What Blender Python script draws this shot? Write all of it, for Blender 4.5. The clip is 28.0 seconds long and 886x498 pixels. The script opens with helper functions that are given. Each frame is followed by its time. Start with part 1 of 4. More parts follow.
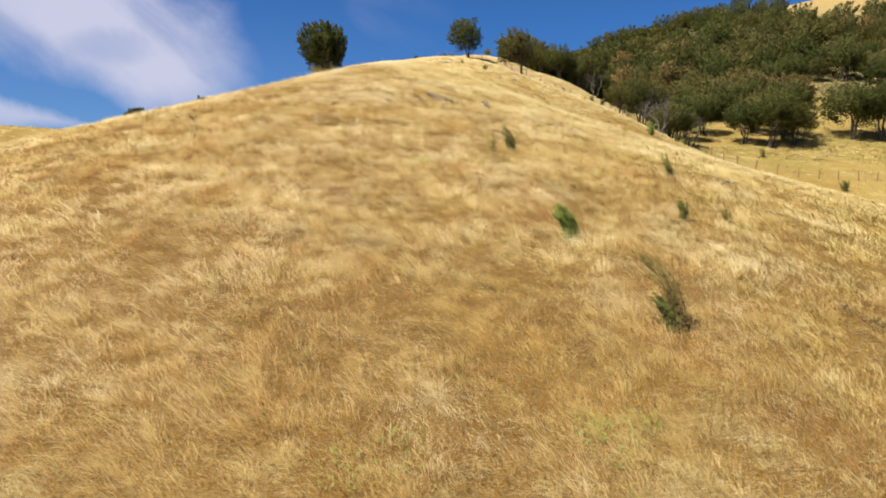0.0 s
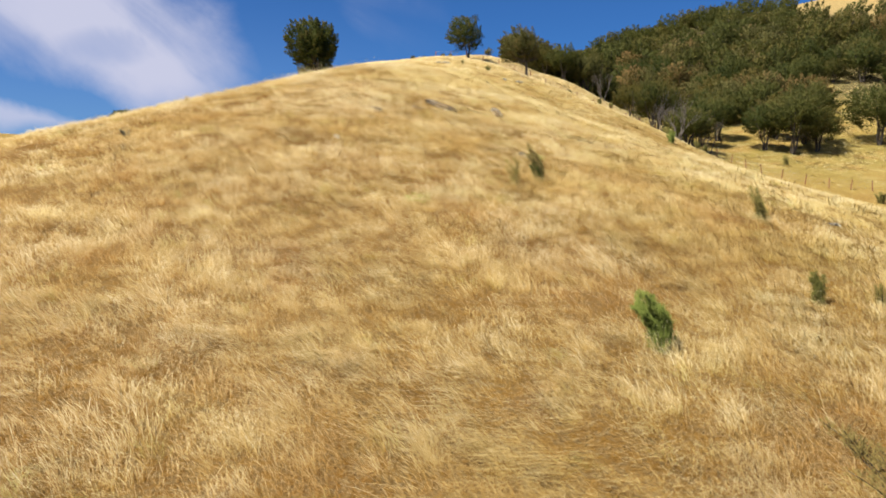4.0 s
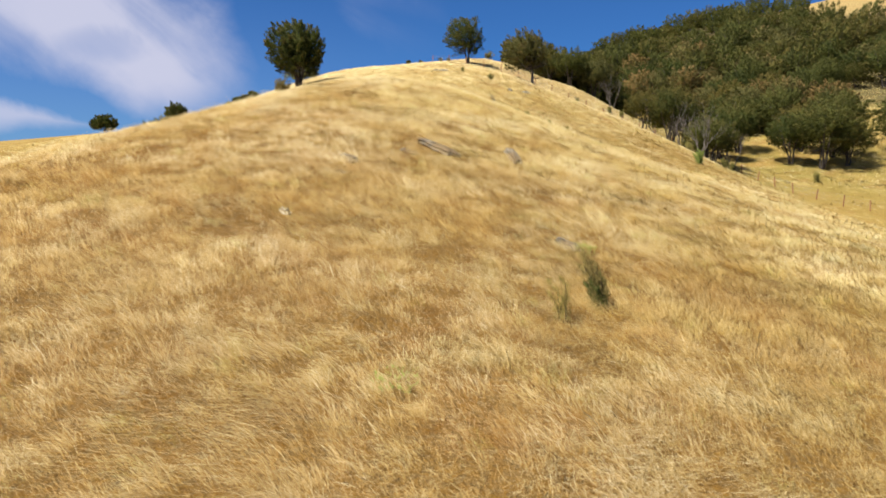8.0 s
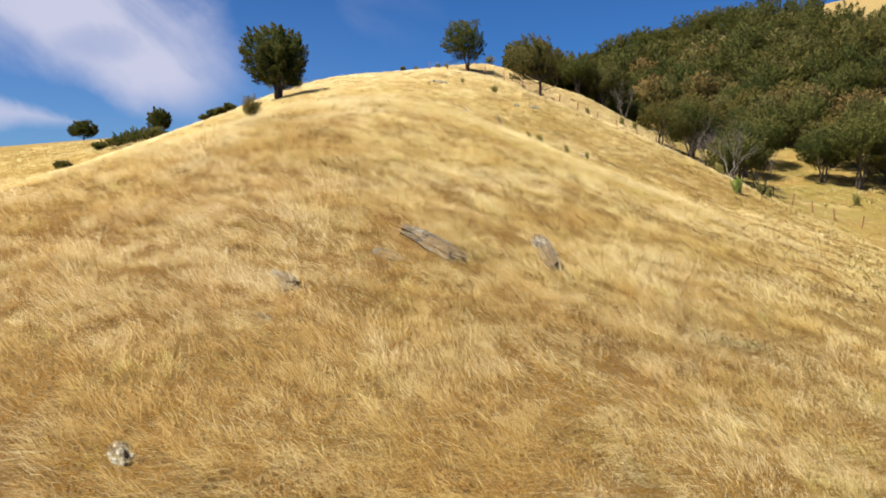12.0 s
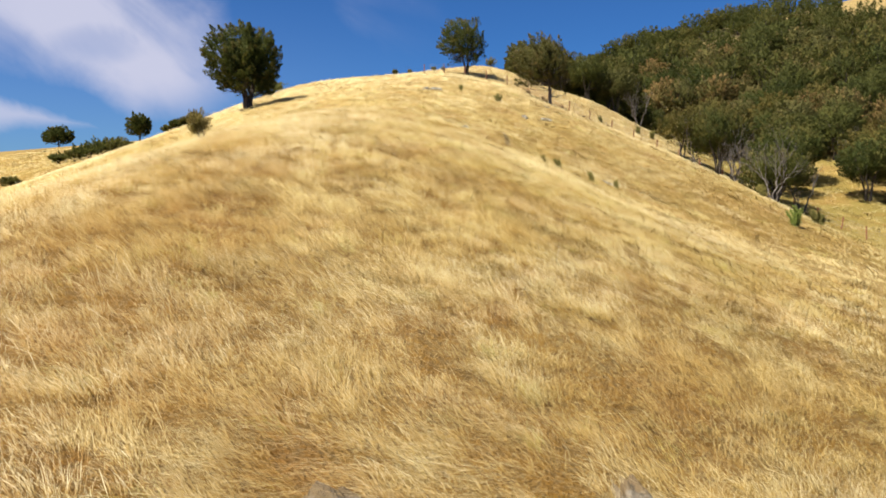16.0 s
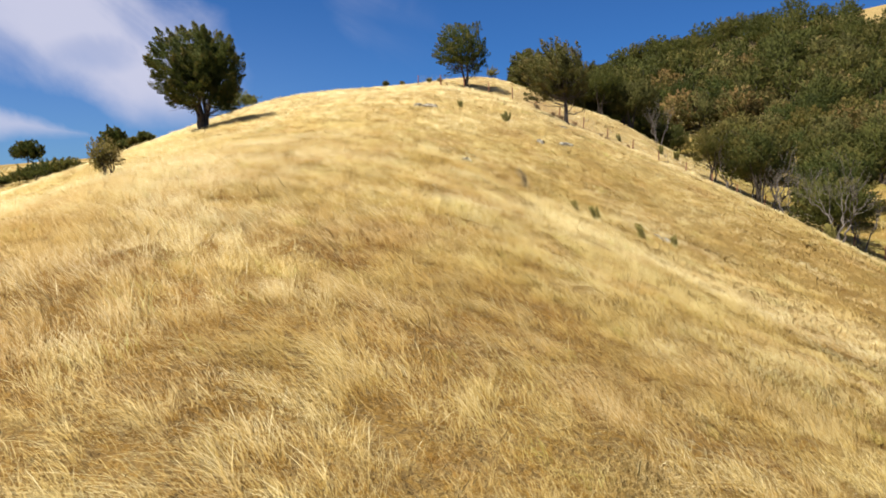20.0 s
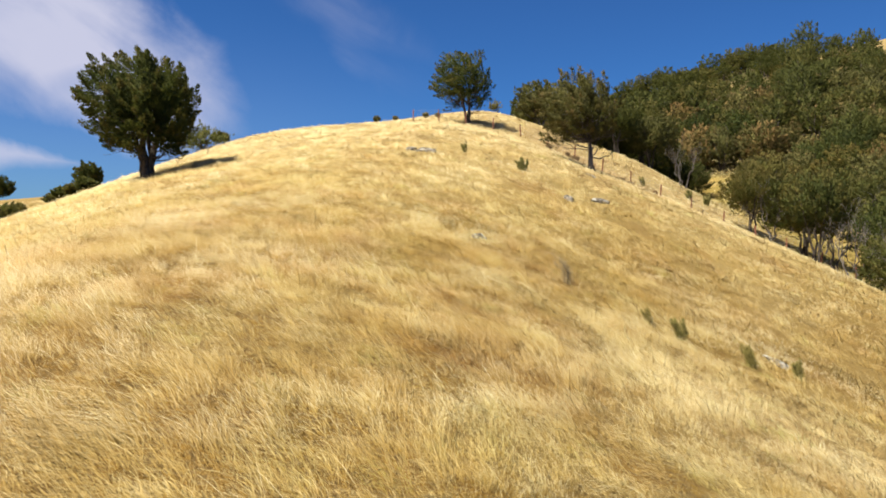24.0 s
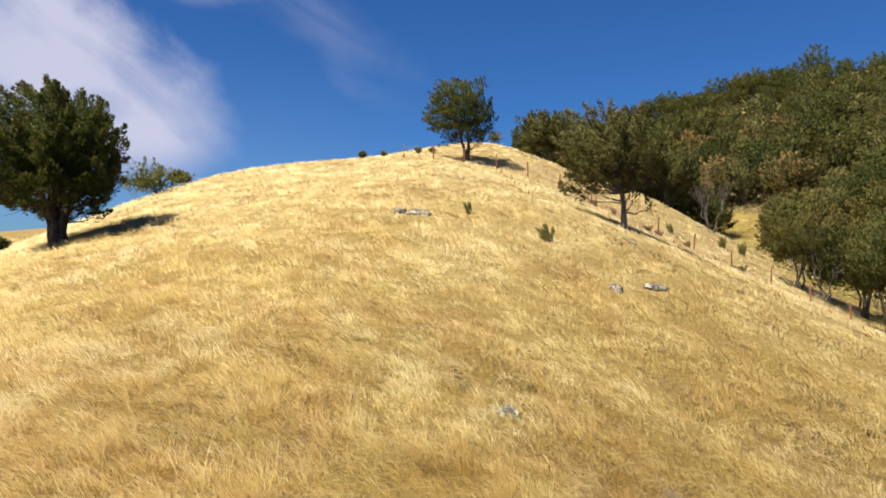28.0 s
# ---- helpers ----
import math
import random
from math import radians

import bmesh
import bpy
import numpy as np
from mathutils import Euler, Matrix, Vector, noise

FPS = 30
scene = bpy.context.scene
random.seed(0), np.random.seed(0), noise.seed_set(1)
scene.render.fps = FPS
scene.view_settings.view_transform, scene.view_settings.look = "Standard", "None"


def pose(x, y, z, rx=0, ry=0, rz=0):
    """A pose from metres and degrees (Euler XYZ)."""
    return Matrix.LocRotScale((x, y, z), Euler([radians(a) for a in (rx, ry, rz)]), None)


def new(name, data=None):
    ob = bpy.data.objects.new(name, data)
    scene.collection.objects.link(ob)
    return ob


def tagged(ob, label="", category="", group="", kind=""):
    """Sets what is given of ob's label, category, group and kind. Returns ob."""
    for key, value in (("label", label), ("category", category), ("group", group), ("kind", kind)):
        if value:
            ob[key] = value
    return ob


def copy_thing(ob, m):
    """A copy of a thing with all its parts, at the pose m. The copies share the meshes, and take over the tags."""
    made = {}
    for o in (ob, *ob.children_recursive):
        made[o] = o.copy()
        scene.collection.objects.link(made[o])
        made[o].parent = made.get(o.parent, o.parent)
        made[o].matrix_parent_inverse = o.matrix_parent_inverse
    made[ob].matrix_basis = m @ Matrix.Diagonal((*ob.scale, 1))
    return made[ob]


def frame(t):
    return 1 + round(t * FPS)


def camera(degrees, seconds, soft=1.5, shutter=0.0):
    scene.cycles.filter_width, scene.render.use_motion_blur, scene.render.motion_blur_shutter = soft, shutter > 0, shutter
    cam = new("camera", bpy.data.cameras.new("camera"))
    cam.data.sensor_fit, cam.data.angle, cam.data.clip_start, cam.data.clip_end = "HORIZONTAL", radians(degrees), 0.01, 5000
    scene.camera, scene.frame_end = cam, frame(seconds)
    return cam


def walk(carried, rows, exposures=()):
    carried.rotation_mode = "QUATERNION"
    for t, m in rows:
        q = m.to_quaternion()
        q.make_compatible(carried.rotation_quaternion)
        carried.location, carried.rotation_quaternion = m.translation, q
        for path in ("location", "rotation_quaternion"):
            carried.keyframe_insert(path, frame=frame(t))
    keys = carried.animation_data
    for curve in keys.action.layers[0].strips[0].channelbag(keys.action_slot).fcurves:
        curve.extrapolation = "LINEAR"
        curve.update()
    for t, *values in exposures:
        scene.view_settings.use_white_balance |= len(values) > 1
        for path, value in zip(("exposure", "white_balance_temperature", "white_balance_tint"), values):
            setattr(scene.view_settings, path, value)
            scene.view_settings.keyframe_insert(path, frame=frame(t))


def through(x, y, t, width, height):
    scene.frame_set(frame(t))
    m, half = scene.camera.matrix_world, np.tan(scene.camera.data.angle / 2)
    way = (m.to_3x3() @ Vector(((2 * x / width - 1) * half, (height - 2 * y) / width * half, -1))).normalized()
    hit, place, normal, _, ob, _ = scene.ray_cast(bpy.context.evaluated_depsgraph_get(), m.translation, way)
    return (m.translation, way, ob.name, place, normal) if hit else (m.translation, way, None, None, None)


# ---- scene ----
cam = camera(62.0, 28.0, soft=1.8)
PATH = [
    (0.0, pose(0.168, -3.536, -0.632, 85.98, -0.01, 0.13)),
    (1.0, pose(0.088, -1.812, -0.310, 85.99, -0.01, 0.06)),
    (2.0, pose(0.000, -0.000, 0.000, 86.00, -0.01, 0.00)),
    (3.0, pose(-0.075, 1.925, 0.289, 86.02, -0.02, -0.05)),
    (4.5, pose(-0.056, 4.945, 0.900, 86.03, -0.02, -0.12)),
    (6.0, pose(-0.024, 8.101, 1.770, 86.00, -0.02, -0.20)),
    (7.0, pose(-0.053, 10.280, 2.449, 85.96, -0.03, -0.25)),
    (8.0, pose(-0.096, 12.481, 3.157, 85.92, -0.04, -0.30)),
    (9.0, pose(-0.127, 14.681, 3.869, 85.87, -0.05, -0.35)),
    (10.0, pose(-0.132, 16.918, 4.553, 85.84, -0.07, -0.40)),
    (11.0, pose(-0.111, 19.193, 5.200, 85.83, -0.07, -0.45)),
    (12.0, pose(-0.034, 21.459, 5.819, 85.83, -0.06, -0.48)),
    (13.5, pose(0.146, 24.938, 6.631, 85.82, -0.02, -0.50)),
    (15.0, pose(0.282, 28.715, 7.329, 85.82, 0.01, -0.54)),
    (16.0, pose(0.338, 31.407, 7.854, 85.86, 0.01, -0.57)),
    (17.0, pose(0.392, 34.151, 8.505, 85.97, -0.00, -0.62)),
    (17.5, pose(0.424, 35.526, 8.822, 86.02, -0.01, -0.64)),
    (18.0, pose(0.464, 36.897, 9.084, 86.08, -0.02, -0.66)),
    (19.0, pose(0.564, 39.615, 9.450, 86.24, -0.03, -0.70)),
    (20.0, pose(0.606, 42.287, 9.832, 86.61, -0.05, -0.74)),
    (21.0, pose(0.589, 44.877, 10.363, 87.19, -0.07, -0.79)),
    (22.0, pose(0.576, 47.366, 10.861, 87.83, -0.09, -0.85)),
    (23.0, pose(0.581, 49.790, 11.333, 88.41, -0.10, -0.92)),
    (24.0, pose(0.566, 52.196, 11.861, 88.94, -0.11, -1.01)),
    (25.0, pose(0.488, 54.609, 12.450, 89.41, -0.10, -1.11)),
    (26.0, pose(0.458, 56.986, 13.115, 89.84, -0.08, -1.23)),
    (27.0, pose(0.522, 59.300, 13.848, 90.23, -0.06, -1.37)),
    (28.0, pose(0.579, 61.588, 14.559, 90.58, -0.02, -1.51)),
]
walk(cam, PATH)

# ---- world and light ----
SUN_ELEVATION, SUN_DIRECTION = radians(57.0), Vector((0.84, 0.54, 0.0)).normalized()
sun_data = bpy.data.lights.new("sun", "SUN")
sun_data.energy, sun_data.angle, sun_data.color = 5.0, radians(0.53), (1.0, 0.972, 0.85)
sun = new("sun", sun_data)
sun_way = SUN_DIRECTION * math.cos(SUN_ELEVATION) - Vector((0, 0, math.sin(SUN_ELEVATION)))
sun.matrix_world = Matrix.Translation((-60, 30, 90)) @ sun_way.to_track_quat("-Z", "Y").to_matrix().to_4x4()
scene.view_settings.exposure = 1.12


class Nodes:
    """A thin wrapper that adds nodes to a tree and links them."""

    def __init__(self, tree):
        self.tree = tree
        tree.nodes.clear()

    def add(self, kind, inputs=None, **settings):
        node = self.tree.nodes.new(kind)
        for key, value in settings.items():
            setattr(node, key, value)
        for key, value in (inputs or {}).items():
            socket = node.inputs[key]
            if isinstance(value, bpy.types.NodeSocket):
                self.tree.links.new(value, socket)
            else:
                socket.default_value = value
        return node

    def math(self, operation, a, b=0.0, c=0.0):
        return self.add("ShaderNodeMath", {0: a, 1: b, 2: c}, operation=operation).outputs[0]

    def ramp(self, factor, stops):
        node = self.add("ShaderNodeValToRGB", {"Fac": factor})
        band = node.color_ramp
        while len(band.elements) < len(stops):
            band.elements.new(0.5)
        for element, (place, colour) in zip(band.elements, stops):
            element.position, element.color = place, (*colour, 1.0)
        return node.outputs["Color"]

    def step(self, value, low, high):
        node = self.add("ShaderNodeMapRange", {"Value": value, "From Min": low, "From Max": high}, interpolation_type="SMOOTHSTEP")
        return node.outputs["Result"]

    def mix(self, factor, a, b, blend="MIX"):
        return self.add("ShaderNodeMixRGB", {"Fac": factor, "Color1": a, "Color2": b}, blend_type=blend).outputs[0]

    def noise(self, vector, scale, detail=4.0, rough=0.55, distort=0.0):
        return self.add("ShaderNodeTexNoise", {"Vector": vector, "Scale": scale, "Detail": detail, "Roughness": rough,
                                               "Distortion": distort}).outputs["Fac"]


def rgb(r, g, b):
    return (r, g, b, 1.0)


def make_world():
    world = bpy.data.worlds.new("sky")
    scene.world = world
    world.use_nodes = True
    n = Nodes(world.node_tree)
    sky = n.add("ShaderNodeTexSky", sky_type="NISHITA", sun_disc=False, sun_elevation=SUN_ELEVATION,
                sun_rotation=math.atan2(-SUN_DIRECTION.x, -SUN_DIRECTION.y), altitude=600.0, air_density=1.0,
                dust_density=0.3, ozone_density=2.5)
    deep = n.mix(1.0, sky.outputs[0], rgb(0.26, 0.58, 1.03), "MULTIPLY")
    x, y, z = n.add("ShaderNodeSeparateXYZ", {0: n.add("ShaderNodeTexCoord").outputs["Generated"]}).outputs
    raw_az, raw_el = n.math("ARCTAN2", x, y), n.math("ARCSINE", z)
    along = n.math("SUBTRACT", n.math("MULTIPLY", raw_az, 0.80), n.math("MULTIPLY", raw_el, 0.60))
    across = n.math("ADD", n.math("MULTIPLY", raw_az, 0.60), n.math("MULTIPLY", raw_el, 0.80))
    streaky = n.add("ShaderNodeCombineXYZ", {0: n.math("MULTIPLY", along, 2.4), 1: n.math("MULTIPLY", across, 9.0), 2: 0.4}).outputs[0]
    billow = n.add("ShaderNodeCombineXYZ", {0: n.math("MULTIPLY", along, 7.0), 1: n.math("MULTIPLY", across, 9.0), 2: 3.1}).outputs[0]
    wobble = n.math("MULTIPLY_ADD", n.noise(billow, 1.4, 8.0, 0.55, 0.3), 0.10, -0.05)
    wisp = n.noise(streaky, 1.5, 6.0, 0.52, 0.7)
    soft = n.noise(billow, 0.9, 5.0, 0.5, 0.4)
    az = n.math("ADD", raw_az, wobble)
    el = n.math("ADD", raw_el, n.math("MULTIPLY", wobble, 0.5))
    # the high bank of cloud: a curved edge on one side, an edge below, a thin blue gap within
    off = n.math("SUBTRACT", el, 0.15)
    side = n.math("SUBTRACT", n.math("SUBTRACT", -0.255, n.math("MULTIPLY", n.math("MULTIPLY", off, off), 6.0)), az)
    low = n.math("MULTIPLY_ADD", n.math("MAXIMUM", n.math("SUBTRACT", -0.37, az), 0.0), 0.43, 0.098)
    bank = n.math("MULTIPLY", n.step(side, -0.035, 0.09), n.step(n.math("SUBTRACT", el, low), -0.025, 0.05))
    gap_az, gap_el = n.math("DIVIDE", n.math("ADD", az, 0.418), 0.05), n.math("DIVIDE", n.math("SUBTRACT", el, 0.182), 0.024)
    gap = n.step(n.math("ADD", n.math("MULTIPLY", gap_az, gap_az), n.math("MULTIPLY", gap_el, gap_el)), 1.3, 0.0)
    bank = n.math("MULTIPLY", bank, n.math("MULTIPLY_ADD", gap, -0.3, 1.0))
    bank = n.math("MULTIPLY", bank, n.math("MULTIPLY_ADD", n.step(n.math("ADD", n.math("MULTIPLY", wisp, 0.5), n.math("MULTIPLY", soft, 0.5)), 0.34, 0.56), 0.5, 0.5))
    # a lower streak, and faint veils further up
    half = n.math("MULTIPLY", n.math("SUBTRACT", -0.44, az), 0.26)
    middle = n.math("MULTIPLY_ADD", n.math("SUBTRACT", -0.4545, az), 0.17, 0.084)
    streak = n.step(n.math("SUBTRACT", half, n.math("ABSOLUTE", n.math("SUBTRACT", el, middle))), -0.012, 0.02)
    streak = n.math("MULTIPLY", streak, 0.8)
    line = n.math("ABSOLUTE", n.math("ADD", n.math("MULTIPLY_ADD", az, 0.65, -0.207), el))
    veil = n.math("MULTIPLY", n.step(line, 0.07, 0.0), n.math("MULTIPLY", n.step(wisp, 0.30, 0.75), 0.2))
    veil = n.math("MULTIPLY", veil, n.step(az, 0.04, -0.14))
    line = n.math("ABSOLUTE", n.math("SUBTRACT", el, 0.345))
    high = n.math("MULTIPLY", n.step(line, 0.035, 0.0), n.math("MULTIPLY", n.step(az, -0.16, -0.3), 0.4))
    haze = n.math("MULTIPLY", n.step(raw_el, 0.30, 0.02), n.math("MULTIPLY", n.step(raw_az, 0.12, -0.35), 0.12))
    cover = n.math("MAXIMUM", n.math("MAXIMUM", n.math("MAXIMUM", bank, streak), n.math("MAXIMUM", veil, high)), haze)
    cover = n.math("MULTIPLY", n.math("MINIMUM", cover, 1.0), 0.93)
    colour = n.mix(cover, deep, rgb(6.7, 6.8, 8.5))
    n.add("ShaderNodeOutputWorld", {"Surface": n.add("ShaderNodeBackground", {"Color": colour, "Strength": 0.043}).outputs[0]})


make_world()


# ---- materials ----
def material(name, build):
    m = bpy.data.materials.new(name)
    m.use_nodes = True
    n = Nodes(m.node_tree)
    n.add("ShaderNodeOutputMaterial", {"Surface": build(n)})
    return m


def surface(n, colour, rough=0.8, bump=None, strength=0.5, distance=0.05, gloss=0.2, sheen=0.0):
    inputs = {"Base Color": colour, "Roughness": rough, "Specular IOR Level": gloss, "Sheen Weight": sheen, "Sheen Roughness": 0.2,
              "Sheen Tint": rgb(1.0, 0.86, 0.52)}
    if bump is not None:
        inputs["Normal"] = n.add("ShaderNodeBump", {"Height": bump, "Strength": strength, "Distance": distance}).outputs[0]
    return n.add("ShaderNodeBsdfPrincipled", inputs).outputs[0]


def leafy(n, colour, through, amount, rough=0.6, gloss=0.25, lift=(0.0, 0.0, 0.0), sheen=0.0):
    """A thin leaf: lit from the front, and some light shining through. lift: how far its shading leans out of the tuft or crown it belongs to."""
    normal = n.add("ShaderNodeNewGeometry").outputs["Normal"]
    lifted = n.add("ShaderNodeVectorMath", {0: normal, 1: lift}, operation="ADD").outputs[0]
    normal = n.add("ShaderNodeVectorMath", {0: lifted}, operation="NORMALIZE").outputs[0]
    front = n.add("ShaderNodeBsdfPrincipled", {"Base Color": colour, "Roughness": rough, "Specular IOR Level": gloss, "Normal": normal,
                                                  "Sheen Weight": sheen, "Sheen Roughness": 0.2, "Sheen Tint": rgb(1.0, 0.86, 0.52)}).outputs[0]
    back = n.add("ShaderNodeBsdfTranslucent", {"Color": through}).outputs[0]
    return n.add("ShaderNodeMixShader", {0: amount, 1: front, 2: back}).outputs[0]


def sward(n, place):
    """The grass's colours over the hill: straw, tawny and brown drifts, and greener hollows."""
    broad = n.noise(place, 0.11, 5.0, 0.6, 0.8)
    patch = n.noise(place, 0.55, 4.0, 0.6, 0.5)
    mixed = n.math("ADD", n.math("MULTIPLY", broad, 0.6), n.math("MULTIPLY", patch, 0.4))
    straw = n.ramp(mixed, [(0.28, (0.325, 0.232, 0.082)), (0.41, (0.40, 0.302, 0.105)), (0.52, (0.47, 0.38, 0.15)), (0.64, (0.58, 0.51, 0.27))])
    shifted = n.add("ShaderNodeVectorMath", {0: place, 1: (31.0, 17.0, 5.0)}, operation="ADD").outputs[0]
    green = n.math("MULTIPLY", n.step(n.noise(shifted, 0.35, 5.0, 0.65), 0.56, 0.74), 0.55)
    spot = n.add("ShaderNodeSeparateXYZ", {0: place}).outputs
    gully = n.math("MULTIPLY", n.step(spot[0], 22.0, 34.0), n.math("MULTIPLY", n.step(spot[0], 130.0, 80.0), n.step(spot[1], 80.0, 100.0)))
    green = n.math("MAXIMUM", green, n.math("MULTIPLY", gully, n.math("MULTIPLY", n.step(n.noise(place, 0.15, 4.0), 0.2, 0.6), 0.8)))
    straw = n.mix(green, straw, rgb(0.27, 0.25, 0.075))
    shifted = n.add("ShaderNodeVectorMath", {0: place, 1: (-13.0, 47.0, 5.0)}, operation="ADD").outputs[0]
    tawny = n.math("MULTIPLY", n.step(n.noise(shifted, 0.22, 4.0, 0.6), 0.52, 0.72), 0.6)
    straw = n.mix(tawny, straw, rgb(0.36, 0.23, 0.085))
    bleached = n.math("MULTIPLY", n.step(n.math("ADD", spot[1], n.math("MULTIPLY", broad, 30.0)), 88.0, 122.0), n.math("MULTIPLY", n.step(spot[0], 34.0, 26.0), n.step(spot[0], -48.0, -26.0)))
    straw = n.mix(n.math("MULTIPLY", bleached, 0.6), straw, rgb(0.80, 0.715, 0.48))
    brown = n.math("MULTIPLY", n.step(n.math("MULTIPLY_ADD", broad, 14.0, spot[0]), 22.0, 6.0), n.step(n.math("MULTIPLY_ADD", patch, 30.0, spot[1]), 76.0, 46.0))
    swathe = n.math("MULTIPLY", n.step(n.math("MULTIPLY_ADD", patch, 6.0, spot[0]), 4.0, -1.5), n.step(n.math("MULTIPLY_ADD", broad, 8.0, spot[0]), -13.0, -6.0))
    swathe = n.math("MULTIPLY", swathe, n.step(spot[1], 84.0, 70.0))
    straw = n.mix(n.math("MULTIPLY", swathe, 0.4), straw, rgb(0.29, 0.185, 0.075))
    straw = n.mix(n.math("MULTIPLY", brown, 0.5), straw, rgb(0.30, 0.195, 0.075))
    shifted = n.add("ShaderNodeVectorMath", {0: place, 1: (71.0, 11.0, 5.0)}, operation="ADD").outputs[0]
    ruddy = n.math("MULTIPLY", n.step(n.noise(shifted, 0.42, 5.0, 0.65, 0.8), 0.53, 0.66), 0.4)
    straw = n.mix(ruddy, straw, rgb(0.40, 0.25, 0.11))
    shifted = n.add("ShaderNodeVectorMath", {0: place, 1: (-37.0, 83.0, 5.0)}, operation="ADD").outputs[0]
    pale = n.math("MULTIPLY", n.step(n.noise(shifted, 0.5, 5.0, 0.65, 0.8), 0.53, 0.68), 0.45)
    straw = n.mix(pale, straw, rgb(0.60, 0.54, 0.31))
    # a paler band across one flank, and a tawnier band past it
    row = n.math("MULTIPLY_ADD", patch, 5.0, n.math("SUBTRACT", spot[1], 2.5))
    pale_band = n.math("MULTIPLY", n.step(n.math("ABSOLUTE", n.math("SUBTRACT", row, 65.5)), 5.0, 1.0), n.math("MULTIPLY", n.step(spot[0], 1.0, 6.0), n.step(spot[0], 28.0, 18.0)))
    straw = n.mix(n.math("MULTIPLY", pale_band, 0.65), straw, rgb(0.70, 0.62, 0.38))
    tawny_band = n.math("MULTIPLY", n.step(n.math("ABSOLUTE", n.math("SUBTRACT", row, 76.0)), 8.0, 3.0), n.math("MULTIPLY", n.step(spot[0], 3.0, 9.0), n.step(spot[0], 30.0, 22.0)))
    straw = n.mix(n.math("MULTIPLY", tawny_band, 0.4), straw, rgb(0.38, 0.28, 0.115))
    # a trodden, reddish strip along the fence, and greyer pasture on the far hills
    off = n.math("ADD", n.math("MULTIPLY_ADD", spot[0], 0.733, -9.5 - 79.9 - 1.0), n.math("MULTIPLY", spot[1], 0.68))
    trodden = n.math("MULTIPLY", n.step(n.math("ABSOLUTE", off), 4.5, 1.0), n.math("MULTIPLY", n.step(spot[0], 8.0, 12.0), n.step(spot[0], 34.0, 28.0)))
    straw = n.mix(n.math("MULTIPLY", trodden, 0.5), straw, rgb(0.56, 0.42, 0.29))
    straw = n.mix(n.math("MULTIPLY", n.step(spot[1], 150.0, 200.0), 0.65), straw, rgb(0.41, 0.345, 0.23))
    return n.mix(1.0, straw, rgb(0.90, 0.845, 0.71), "MULTIPLY")


def grass_look(n):
    """Tawny stems with paler, ripe seed heads; every tussock has its own tone, every blade a little of its own."""
    place = n.add("ShaderNodeNewGeometry").outputs["Position"]
    any_one = n.add("ShaderNodeNewGeometry").outputs["Random Per Island"]
    along = n.add("ShaderNodeAttribute", attribute_name="along").outputs["Fac"]
    tone = n.add("ShaderNodeAttribute", attribute_name="tone").outputs["Fac"]
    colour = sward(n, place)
    drift = n.step(n.noise(n.add("ShaderNodeVectorMath", {0: place, 1: (57.0, -23.0, 5.0)}, operation="ADD").outputs[0], 0.2, 5.0, 0.62, 0.7), 0.36, 0.66)
    head = n.mix(n.math("MULTIPLY_ADD", drift, 0.45, 0.2), colour, rgb(0.66, 0.60, 0.41))
    colour = n.mix(n.step(along, 0.3, 0.95), n.mix(1.0, colour, rgb(0.86, 0.77, 0.64), "MULTIPLY"), head)
    own = n.ramp(tone, [(0.0, (0.68, 0.55, 0.45)), (0.22, (0.88, 0.79, 0.70)), (0.5, (1.0, 0.99, 1.0)), (0.8, (1.12, 1.15, 1.25)), (0.9, (0.88, 0.98, 0.78)), (1.0, (0.7, 0.82, 0.58))])
    colour = n.mix(1.0, colour, own, "MULTIPLY")
    tint = n.ramp(any_one, [(0.0, (0.72, 0.65, 0.54)), (0.3, (0.92, 0.89, 0.83)), (0.75, (1.02, 1.02, 1.02)), (1.0, (1.16, 1.17, 1.2))])
    colour = n.mix(1.0, colour, tint, "MULTIPLY")
    return surface(n, colour, 0.7, gloss=0.03)


